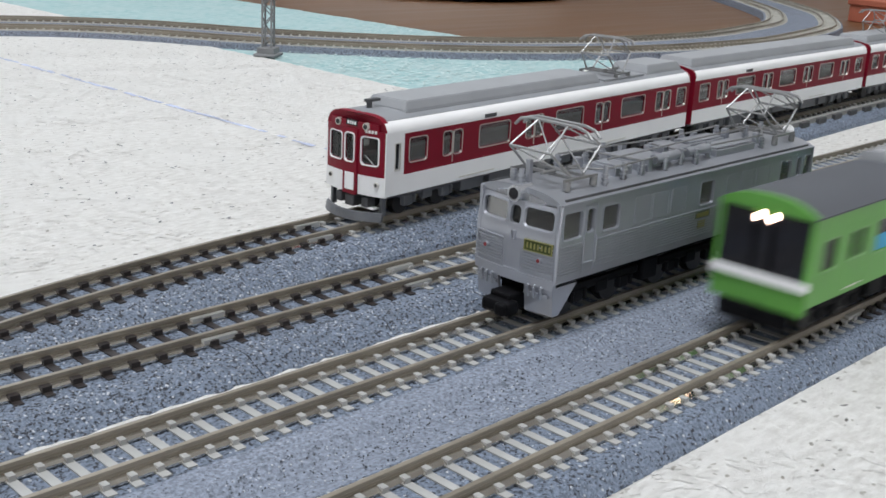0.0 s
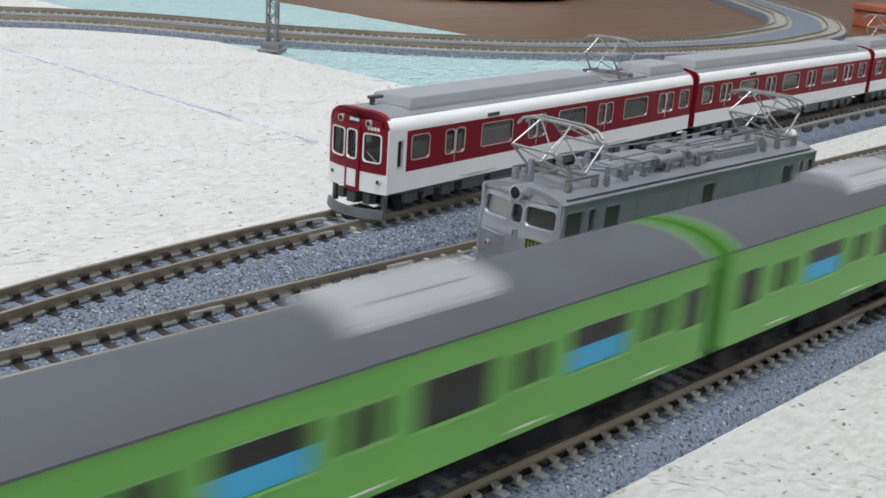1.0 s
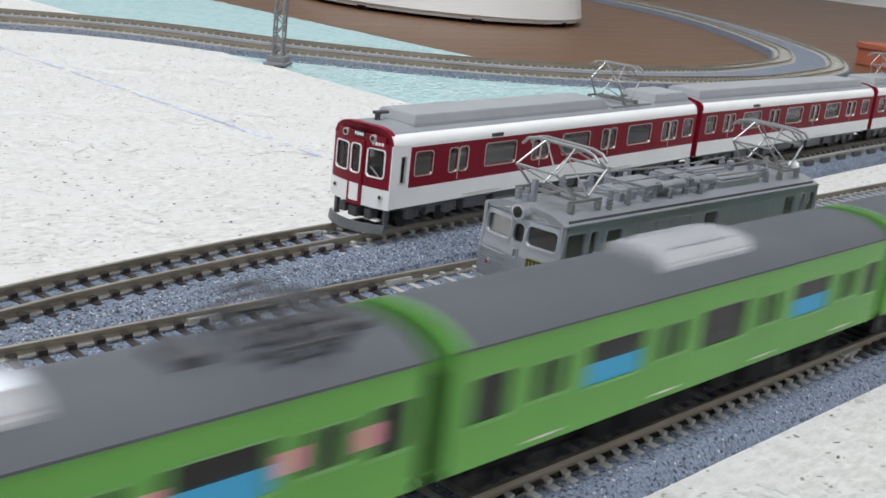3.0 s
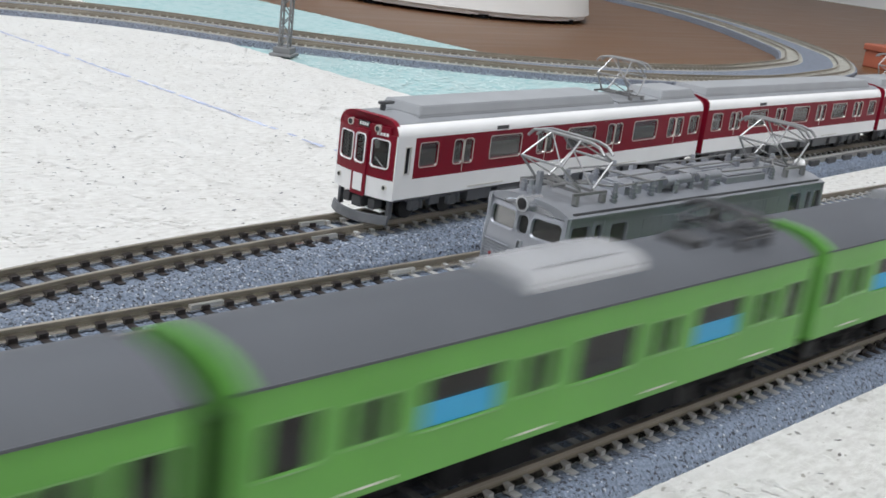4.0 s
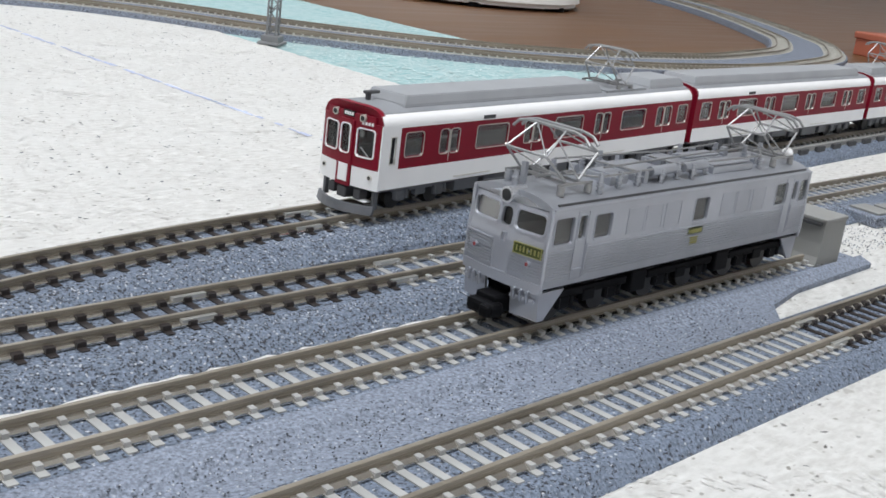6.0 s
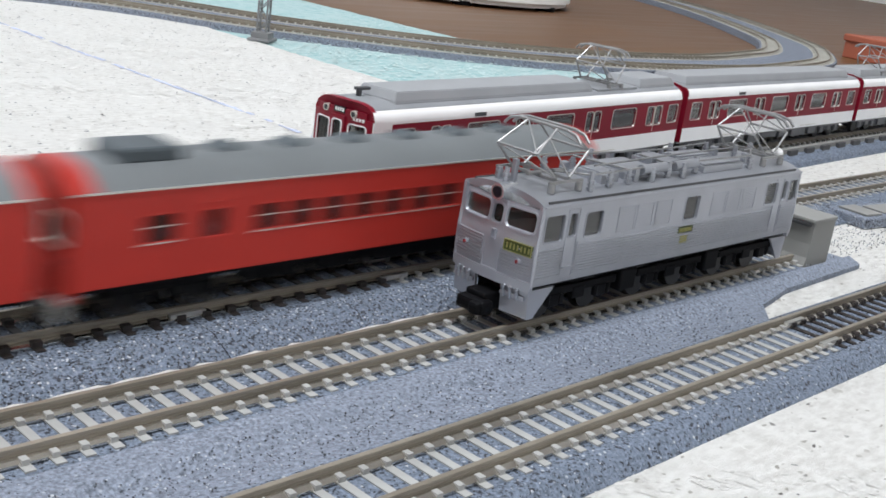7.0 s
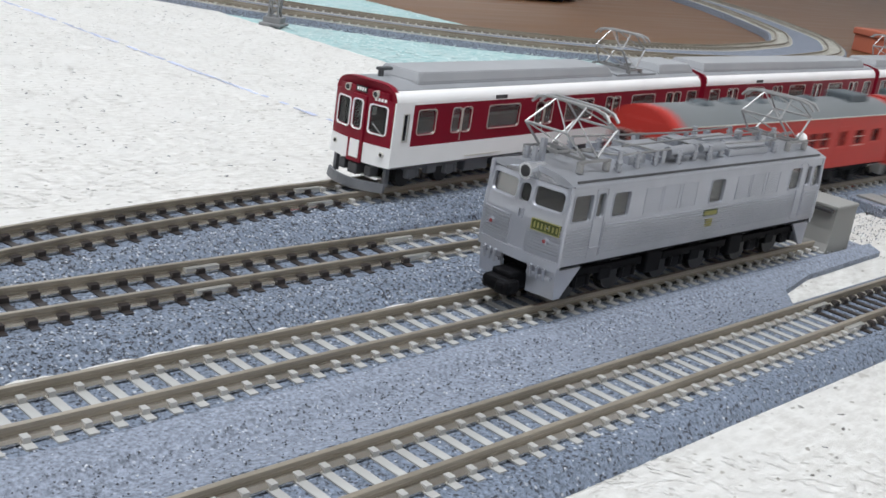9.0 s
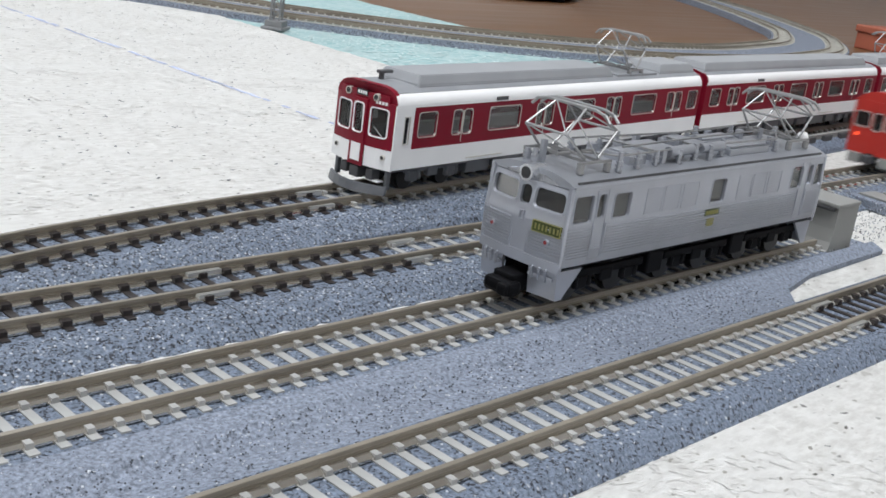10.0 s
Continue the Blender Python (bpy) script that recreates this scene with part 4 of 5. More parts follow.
def car_side(root, s, L, H, bands, holes, trim_mat, glass, trim=0.28, glass_label="dark window pane", u0=0.6):
    """One side in coloured bands with window holes, trims and panes. bands: (z0, z1, material, name)."""
    for z0, z1, mat, nm in bands:
        bm = bmesh.new()
        holed_wall(bm, u0, L - 0.6, z0, z1, [(a, b, max(c, z0), min(d, z1)) for a, b, c, d in holes if c < z1 and d > z0], side_place(H, s), 0.5)
        part(nm, bm, mat, root)
    for a, b, c, d in holes:
        part("window_frame", made(rounded_frame, a, b, c, d, max(trim, 0.26), side_place(H, s), -0.12, 0.33, 0.6, 3), trim_mat, root)
        part("window", boxes((a, b, *sorted((s * (H - 0.42), s * (H - 0.34))), c, d)), glass, root, glass_label)


def under_gear(root, L, zb, seed, mat=M_DARK, low=2.6, half=8.0, bog=20):
    rnd = random.Random(seed)
    part("floor_frame", boxes((1.0, L - 1.0, -half, half, zb - 0.9, zb + 0.1)), mat, root)
    u = bog + 13
    while u < L - bog - 16:
        w = rnd.uniform(6, 13)
        h = rnd.uniform(2.2, zb - 1.2 - low + 1.2)
        for s in (-1, 1):
            part("equipment_box", boxes((u, u + w, *sorted((s * (half - 4.0), s * (half - rnd.uniform(0.2, 0.9)))), zb - 0.8 - h, zb - 0.8), bevel=0.25), mat, root)
        u += w + rnd.uniform(1.0, 3.0)
    for c in (bog, L - bog):
        bogie(root, c, 19, 3.4, 2.75, (-6.8, 6.8), mat, 7.4)
    for a, b in ((-1.2, 3), (L - 3, L + 1.2)):
        part("coupler", boxes((a, b, -1.3, 1.3, zb - 3.4, zb - 1.4), bevel=0.3), M_BLACK, root)


def maroon_car(front):
    L, H, zb, zg = 141.0, 9.35, 6.3, 22.1
    root = tagged(new("passenger_car"), "maroon and white train car with grey roof hood" + (" and cab front" if front else ""), "model train car", "maroon train cars")
    if front:
        win = [(7.2, 13.6), (33.0, 45.8), (66.3, 79.6), (99.8, 113.0), (132.6, 138.6)]
        doors = [(19.0, 26.8), (52.4, 60.6), (85.6, 93.8), (119.4, 129.0)]
    else:
        win = [(4.0, 10.5), (29.0, 42.0), (62.0, 75.0), (95.5, 108.5), (130.0, 137.0)]
        doors = [(15.5, 23.5), (48.2, 56.4), (81.4, 89.8), (115.0, 124.0)]
    # red window band, white above and below
    zr0, zr1 = 10.8, 20.3
    for s in (-1, 1):
        holes = [(a + 0.2, b - 0.2, 13.5, 18.9) for a, b in win]
        dh = []
        for a, b in doors:
            m = (a + b) / 2
            dh += [(a + 0.5, m - 0.45, 13.3, 18.9), (m + 0.45, b - 0.5, 13.3, 18.9)]
        start, tip = (5.6, -0.5) if front else (0.6, 0.6)
        car_side(root, s, L, H, [(zr0, zr1, M_MAROON, "red_band")], holes + dh, M_TRIM, M_GLASS, 0.22, "see-through window pane", u0=start)
        bm = bmesh.new()
        holed_wall(bm, tip, L - 0.6, zb, zr0, [], side_place(H, s), 0.5)
        part("lower_panel", bm, M_WHITE, root, "glossy white lower side")
        bm = bmesh.new()
        holed_wall(bm, tip, L - 0.6, zr1, zg - 1.2, [], side_place(H, s), 0.5)
        part("upper_panel", bm, M_WHITE, root, "glossy white upper side")
        if front:
            bm = bmesh.new()
            holed_wall(bm, tip, start, zr0, zr1, [(2.6, 4.1, 12.2, 18.2)], side_place(H, s), 0.5)
            part("cab_side", bm, M_WHITE, root)
            part("cab_window", boxes((2.6, 4.1, *sorted((s * (H - 0.4), s * (H - 0.3))), 12.2, 18.2)), M_BLACKGLASS, root)
            part("cab_window_frame", made(ring_frame, 2.6, 4.1, 12.2, 18.2, 0.2, side_place(H, s), -0.12, 0.1), M_TRIM, root)
        for a, b in doors:
            m = (a + b) / 2
            bm = boxes((m - 0.1, m + 0.1, *sorted((s * H, s * (H + 0.1))), 11.3, 18.9))
            part("door_seam", bm, M_TRIM, root)
        part("vent_plate", boxes((35.0, 39.5, *sorted((s * (H - 0.2), s * (H + 0.15))), 20.6, 21.5)), M_DARK, root)
        for a in (26, 90):
            part("side_step", boxes((a, a + 14, *sorted((s * H, s * (H + 0.12))), 7.0, 7.25)), M_TRIM, root)
    # rounded white shoulders, grey roof
    shoulder = [(H, zg - 1.2), (H - 0.06, zg - 0.6), (H - 0.3, zg + 0.1), (H - 0.75, zg + 0.75), (H - 1.5, zg + 1.3)]
    for s in (-1, 1):
        prof = [(s * y, z) for y, z in shoulder] + [(s * (H - 2.5), zg + 1.0), (s * (H - 1.0), zg - 1.2)]
        part("roof_shoulder", made(prism, prof, 0.6 if not front else -0.3, L - 0.6), M_WHITE, root, "white rounded roof edge", smooth=True)
    prof = [(y, z) for y, z in [(-H + 1.3, zg + 1.3), (-6, zg + 2.0), (-3, zg + 2.35), (0, zg + 2.45), (3, zg + 2.35), (6, zg + 2.0), (H - 1.3, zg + 1.3), (H - 1.6, zg + 0.9), (-H + 1.6, zg + 0.9)]]
    part("roof", made(prism, prof, 0.6, L - 0.6), M_ROOF, root, "smooth grey roof", smooth=True)

    def hood(a, b):
        bm = bmesh.new()
        rise, w0, w1, z0 = 2.6, 6.3, 5.6, zg + 1.5
        base = [(a, -w0, z0), (b, -w0, z0), (b, w0, z0), (a, w0, z0)]
        top = [(a + 1.0, -w1, z0 + rise + 0.5), (b - 2.0, -w1, z0 + rise + 0.5), (b - 2.0, w1, z0 + rise + 0.5), (a + 1.0, w1, z0 + rise + 0.5)]
        midl = [(a, -w0, z0 + 0.9), (b, -w0, z0 + 0.9), (b, w0, z0 + 0.9), (a, w0, z0 + 0.9)]
        rings = [[bm.verts.new(p) for p in r] for r in (base, midl, top)]
        for r, q in zip(rings, rings[1:]):
            for i in range(4):
                bm.faces.new((r[i], r[(i + 1) % 4], q[(i + 1) % 4], q[i]))
        bm.faces.new(rings[0][::-1]), bm.faces.new(rings[2])
        bmesh.ops.bevel(bm, geom=list(bm.edges), offset=0.22, segments=2, affect="EDGES")
        part("roof_hood", bm, M_HOOD, root, "long grey air-conditioner hood")
    if front:
        hood(9.2, 92), hood(118, 139.5)
        pantograph(root, 104.0, zg + 3.2, zg + 13.4, 6.6, M_STEEL, 0.26, 6.0)
        part("roof_panel", boxes((94, 116, -6.6, 6.6, zg + 1.6, zg + 2.5), bevel=0.2), M_ROOF, root)
        part("horn", boxes((5.0, 6.0, 1.4, 2.4, zg + 1.2, zg + 4.2), (4.4, 8.6, 1.2, 2.6, zg + 3.8, zg + 4.5), bevel=0.15), M_DARK, root)
    else:
        hood(2.5, 134)
    # ends
    for end in (0, 1):
        def pl(u, w, d, e=end):
            x = (-2.0 + 1.6 * min(1.0, abs(u) / H) ** 2.2 if front and e == 0 else 0.35 * (abs(u) / H) ** 3) + d
            return (x if e == 0 else L - x, u, w)
        if front and end == 0:
            top = 24.0
            strips = [(-H + 0.05, -7.4), (-7.4, -5.0), (-5.0, -2.2), (-2.2, 2.2), (2.2, 5.0), (5.0, 7.4), (7.4, H - 0.05)]
            holes = [(-7.4, -3.2, 13.4, 19.4), (3.2, 7.4, 13.4, 19.4), (-1.25, 1.25, 13.6, 19.8)]
            bm = bmesh.new()
            for a, b in strips:
                edge = abs(a) > 7.5 or abs(b) > 7.5
                holed_wall(bm, a, b, 10.7, 21.0 if edge else 22.6, [(max(a, h[0]), min(b, h[1]), h[2], h[3]) for h in holes if max(a, h[0]) < min(b, h[1])], pl, 0.5)
            bmesh.ops.remove_doubles(bm, verts=bm.verts, dist=0.001)
            part("front_mask", bm, M_MAROON, root, "glossy maroon cab front")
            # rounded upper corners of the mask
            bm = bmesh.new()
            ys = [-H + 0.05 + (2 * H - 0.1) * i / 24 for i in range(25)]
            prof = [(-H + 0.05, 20.7)] + [(y, 20.9 + 3.6 * (1 - (abs(y) / H) ** 5) ** 0.6) for y in ys] + [(H - 0.05, 20.7)]
            prism(bm, prof, -0.35, 0.9, lambda y, z: -1.6 * (1 - min(1.0, abs(y) / H) ** 2.2) + max(0, z - 22.6) * 0.35)
            part("front_brow", bm, M_MAROON, root, "maroon brow over the cab windows")
            for a, b in ((-H + 0.05, -2.2), (2.2, H - 0.05)):
                part("front_apron", made(lambda b_: [holed_wall(b_, p, q, zb - 0.2, 10.7, [], pl, 0.5) for p, q in ((a, (a + b) / 2), ((a + b) / 2, b))]), M_WHITE, root, "glossy white front apron")
            part("front_door", made(holed_wall, -2.1, 2.1, zb - 0.4, 21.0, [(-1.25, 1.25, 13.6, 20.0)], lambda u, w, d: pl(u, w, d - 0.55), 0.55), M_MAROON, root, "maroon centre gangway door")
            part("door_panel", made(holed_wall, -1.5, 1.3, zb + 0.6, 10.9, [], lambda u, w, d: pl(u, w, d - 0.7), 0.2), M_WHITE, root, "white door placard")
            for h, dd in ((holes[0], 0), (holes[1], 0), (holes[2], -0.55)):
                part("windscreen_frame", made(rounded_frame, *h, 0.36, lambda u, w, d, q=dd: pl(u, w, d + q), -0.2, 0.3, 0.5), M_WHITE, root, "white windscreen frame")
                bm = bmesh.new()
                holed_wall(bm, *h, [], lambda u, w, d, q=dd: pl(u, w, d + q + 0.2), 0.1)
                part("windscreen", bm, M_TINT, root, "dark windscreen pane")
            part("wiper", made(rod, pl(-6.6, 13.4, -0.1), pl(-4.2, 15.4, -0.1), 0.12, 6), M_STEEL, root)
            part("destination_sign", made(holed_wall, -1.7, 1.7, 21.6, 22.9, [], lambda u, w, d: pl(u, w, d - 0.15), 0.6), M_BLACKGLASS, root, "small destination blind box")
            bm = bmesh.new()
            for i in range(4):
                holed_wall(bm, -1.4 + i * 0.72, -0.95 + i * 0.72, 21.9, 22.6, [], lambda u, w, d: pl(u, w, d - 0.25), 0.12)
            for i in range(4):
                holed_wall(bm, -7.0 + i * 0.8, -6.5 + i * 0.8, 20.5, 21.2, [], lambda u, w, d: pl(u, w, d - 0.12), 0.14)
            part("front_marks", bm, M_WHITE, root, "small white marks")
            for y in (-4.3, 4.3):
                hl = part("headlamp", made(rod, pl(y, 21.9, -0.45), pl(y, 21.9, 0.5), 0.85, 16), M_TRIM, root, "round headlamp in a pale ring")
                part("lens", made(rod, pl(y, 21.9, -0.51), pl(y, 21.9, 0.0), 0.6, 16), M_BLACKGLASS, hl)
            for y in (-7.2, 7.2):
                tl = part("tail_lamp", made(rod, pl(y, 8.9, -0.25), pl(y, 8.9, 0.5), 0.62, 14), M_TRIM, root, "small round tail lamp")
                part("lens", made(rod, pl(y, 8.9, -0.3), pl(y, 8.9, 0.0), 0.42, 14), M_BLACKGLASS, tl)
            bm = bmesh.new()
            cuts = [-8.8, -7.0, -5.0, -2.5, 0, 2.5, 5.0, 7.0, 8.8]
            for a, b in zip(cuts, cuts[1:]):
                holed_wall(bm, a, b, 0.5, 2.5, [], lambda u, w, d: (-4.2 + 0.045 * u * u + d - (2.5 - w) * 0.25, u, w), 0.7)
            box(bm, 0.0, 1.2, -8.2, -7.4, 1.6, 6.0), box(bm, 0.0, 1.2, 7.4, 8.2, 1.6, 6.0)
            bmesh.ops.remove_doubles(bm, verts=bm.verts, dist=0.001)
            part("snow_plough", bm, M_GEAR, root, "grey obstacle guard")
            part("coupler_front", boxes((-2.4, 1.5, -1.4, 1.4, 3.0, 5.6), (-1.6, 1.2, 3.0, 5.0, 3.2, 5.6), (-1.6, 1.2, -5.0, -3.0, 3.2, 5.6), bevel=0.3), M_DARK, root, "dark grey coupler")
            part("step_plate", boxes((-1.2, 0.8, -6.6, -1.8, 2.9, 3.3), bevel=0.1), M_WHITE, root)
        else:
            bm = bmesh.new()
            holed_wall(bm, -H + 0.02, H - 0.02, zb, zg - 0.2, [(-2.4, 2.4, zb, 19)], pl, 0.5)
            prof = [(y * 0.999, z) for y, z in [(-H, zg - 1.2), (-H + 0.35, zg + 0.5), (-H + 1.5, zg + 1.5), (-4, zg + 2.3), (0, zg + 2.5), (4, zg + 2.3), (H - 1.5, zg + 1.5), (H - 0.35, zg + 0.5), (H, zg - 1.2)]]
            x0 = 0.3 if end == 0 else L - 1.0
            prism(bm, prof, x0, x0 + 0.7)
            part("end_wall", bm, M_MAROON, root, "maroon car end")
            part("gangway", boxes((*((-1.2, 0.3) if end == 0 else (L - 0.3, L + 1.2)), -2.6, 2.6, zb + 0.5, 19.6), bevel=0.3), M_DARK, root)
    part("interior", boxes((3, L - 3, -7.0, -4.2, zb, 12.6), (3, L - 3, 4.2, 7.0, zb, 12.6), (1.5, L - 1.5, -8.6, 8.6, zb, zb + 0.8)), M_SEAT, root)
    under_gear(root, L, zb, 11 if front else 12, M_GEAR, bog=16.5 if front else 18)
    return root


def lime_car(nose, panto, pink):
    L, H, zb, zg = 114.8, 9.3, 7.4, 23.7
    root = tagged(new("passenger_car"), "lime-green train car, grey roof" + (", black cab front, lit headlamps" if nose else " with silver cooler"), "model train car", "lime green train cars")
    doors = [(14.5, 22.0), (42.0, 49.5), (69.6, 77.0), (97.0, 104.5)]
    win = [(26.0, 38.5), (53.5, 66.0), (81.0, 93.5)]
    ends = [(107.0, 112.2)] + ([] if nose else [(4.0, 10.5)])
    for s in (-1, 1):
        holes = [(a, b, 13.2, 19.4) for a, b in win + ends]
        for a, b in doors:
            m = (a + b) / 2
            holes += [(a + 0.6, m - 0.5, 13.8, 19.0), (m + 0.5, b - 0.6, 13.8, 19.0)]
        if nose:
            holes.append((5.0, 10.0, 13.4, 19.0))
        car_side(root, s, L, H, [(zb, zg, M_LIME, "side_wall")], holes, M_LIMETRIM, M_TINT, 0.22)
        for i, (a, b) in enumerate(win):
            if i != 1:
                part("blind", boxes((a + 0.1, b - 0.1, *sorted((s * (H - 0.9), s * (H - 0.28))), 13.3, 16.4)), M_CYAN, root, "bright cyan blind in the lower window")
            else:
                part("blind", boxes((a + 0.1, b - 0.1, *sorted((s * (H - 0.9), s * (H - 0.5))), 13.3, 15.2)), M_NAVY, root)
        if pink:
            for a, b in doors:
                for c in (a - 2.6, b + 0.5):
                    part("sticker", boxes((c, c + 2.4, *sorted((s * H, s * (H + 0.1))), 15.0, 17.6)), M_PINK, root, "small pink sticker")
        for a, b in doors:
            m = (a + b) / 2
            part("door_seam", boxes((m - 0.1, m + 0.1, *sorted((s * H, s * (H + 0.06))), 8.6, 20.6), (a - 0.1, a + 0.1, *sorted((s * H, s * (H + 0.06))), 8.6, 21.0), (b - 0.1, b + 0.1, *sorted((s * H, s * (H + 0.06))), 8.6, 21.0)), M_LIME, root)
            part("door_sill", boxes((a + 0.6, b - 0.6, *sorted((s * H, s * (H + 0.12))), 8.3, 8.55)), M_TRIM, root)
        part("gutter", boxes((0.8, L - 0.8, *sorted((s * (H - 0.1), s * (H + 0.22))), zg - 0.35, zg)), M_GREENROOF, root)
    start = 1.6 if nose else 1.9
    part("roof", made(prism, roof_profile(H, zg, 2.4) + [(H, zg - 0.3), (-H, zg - 0.3)], start, L - 1.9), M_GREENROOF, root, "smooth grey curved roof", smooth=True)
    for end in (0, 1):
        a, b = ((0.4, start) if end == 0 else (L - 1.9, L - 0.4))
        plain = not nose and end == 1
        part("roof_end", made(prism, [(y, z + 0.04) for y, z in roof_profile(H, zg, 2.4)] + [(H, zg - 0.3), (-H, zg - 0.3)], a, b), M_GREENROOF if plain else M_LIME, root, "grey roof end" if plain else "lime green roof end", smooth=True)
        if not (nose and end == 0):
            def pl(u, w, d, e=end):
                return (0.4 + d if e == 0 else L - 0.4 - d, u, w)
            part("end_wall", made(holed_wall, -H + 0.02, H - 0.02, zb, zg, [(-2.5, 2.5, zb, 19.5), (4.0, 7.0, 14, 19)] if end == 0 else [(-2.5, 2.5, zb, 18.5)], pl, 0.5), M_LIME, root)
            # black block, wider than a gangway, added to keep the car gap dark
            part("gangway", boxes((*((-1.6, 0.6) if end == 0 else (L - 0.6, L + 1.6)), -7.6, 7.6, zb + 0.3, 20.4), bevel=0.3), M_BLACK, root)
    if nose:
        def pf(u, w, d):
            return (0.35 * (abs(u) / H) ** 3 + max(0, w - 12.0) * 0.05 + d, u, w)
        part("front_apron", made(holed_wall, -H + 0.02, H - 0.02, 5.9, 10.4, [], pf, 0.6), M_LIME, root, "lime green front apron")
        part("front_band", made(holed_wall, -H - 0.1, H + 0.1, 10.4, 12.0, [], lambda u, w, d: pf(u, w, d - 0.5), 1.2), M_WHITE, root, "silver-white band under the windscreen")
        for a, b in ((-H + 0.02, -8.4), (8.4, H - 0.02)):
            part("front_pillar", made(holed_wall, a, b, 12.0, 23.5, [], pf, 0.6), M_LIME, root)
        part("front_glass", made(holed_wall, -8.4, 8.4, 12.0, 22.9, [], lambda u, w, d: pf(u, w, d + 0.15), 0.4), M_BLACKGLASS, root, "black glossy cab front")
        part("front_brow", made(holed_wall, -8.4, 8.4, 22.9, 24.5, [], pf, 0.6), M_LIME, root, "lime green brow over the windscreen")
        part("front_post", boxes((0.1, 0.7, -2.0, -1.6, 12.4, 21.4), (0.1, 0.7, 1.6, 2.0, 12.4, 21.4)), M_BLACK, root)
        for y in (-1.35, 1.35):
            part("headlamp", made(rod, pf(y, 22.1, -0.25), pf(y, 22.1, 0.5), 0.72, 14), M_LAMP, root, "lit warm-white headlamp")
        part("plough", boxes((-0.6, 0.4, -7.0, 7.0, 2.4, 6.0), bevel=0.3), M_BLACK, root)
    # roof cooler
    bm = bmesh.new()
    prof = [(-5.6, zg + 1.0), (-5.6, zg + 2.8), (-4.6, zg + 3.9), (-2, zg + 4.4), (2, zg + 4.4), (4.6, zg + 3.9), (5.6, zg + 2.8), (5.6, zg + 1.0)]
    prism(bm, prof, 46, 71)
    bmesh.ops.bevel(bm, geom=list(bm.edges), offset=0.35, segments=2, affect="EDGES")
    ac = part("roof_cooler", bm, M_AC, root, "silver rounded air-conditioner", smooth=True)
    part("cooler_grille", boxes(*[(50 + i * 2.2, 51.2 + i * 2.2, -3.6, 3.6, zg + 4.3, zg + 4.5) for i in range(8)]), M_AC, ac)
    if panto:
        pantograph(root, 100.0, zg + 3.2, zg + 6.8, 7.6, M_DARK, 0.3, 5.6)
        part("roof_gear", boxes((86, 90, -3, 3, zg + 2.0, zg + 3.6), (108, 111, -3, 3, zg + 1.8, zg + 3.4), bevel=0.3), M_DARK, root)
    part("interior", boxes((3, L - 3, -7.4, 7.4, zb, 12.6)), M_SEAT, root)
    under_gear(root, L, zb, 21, M_BLACK, bog=18)
    return root


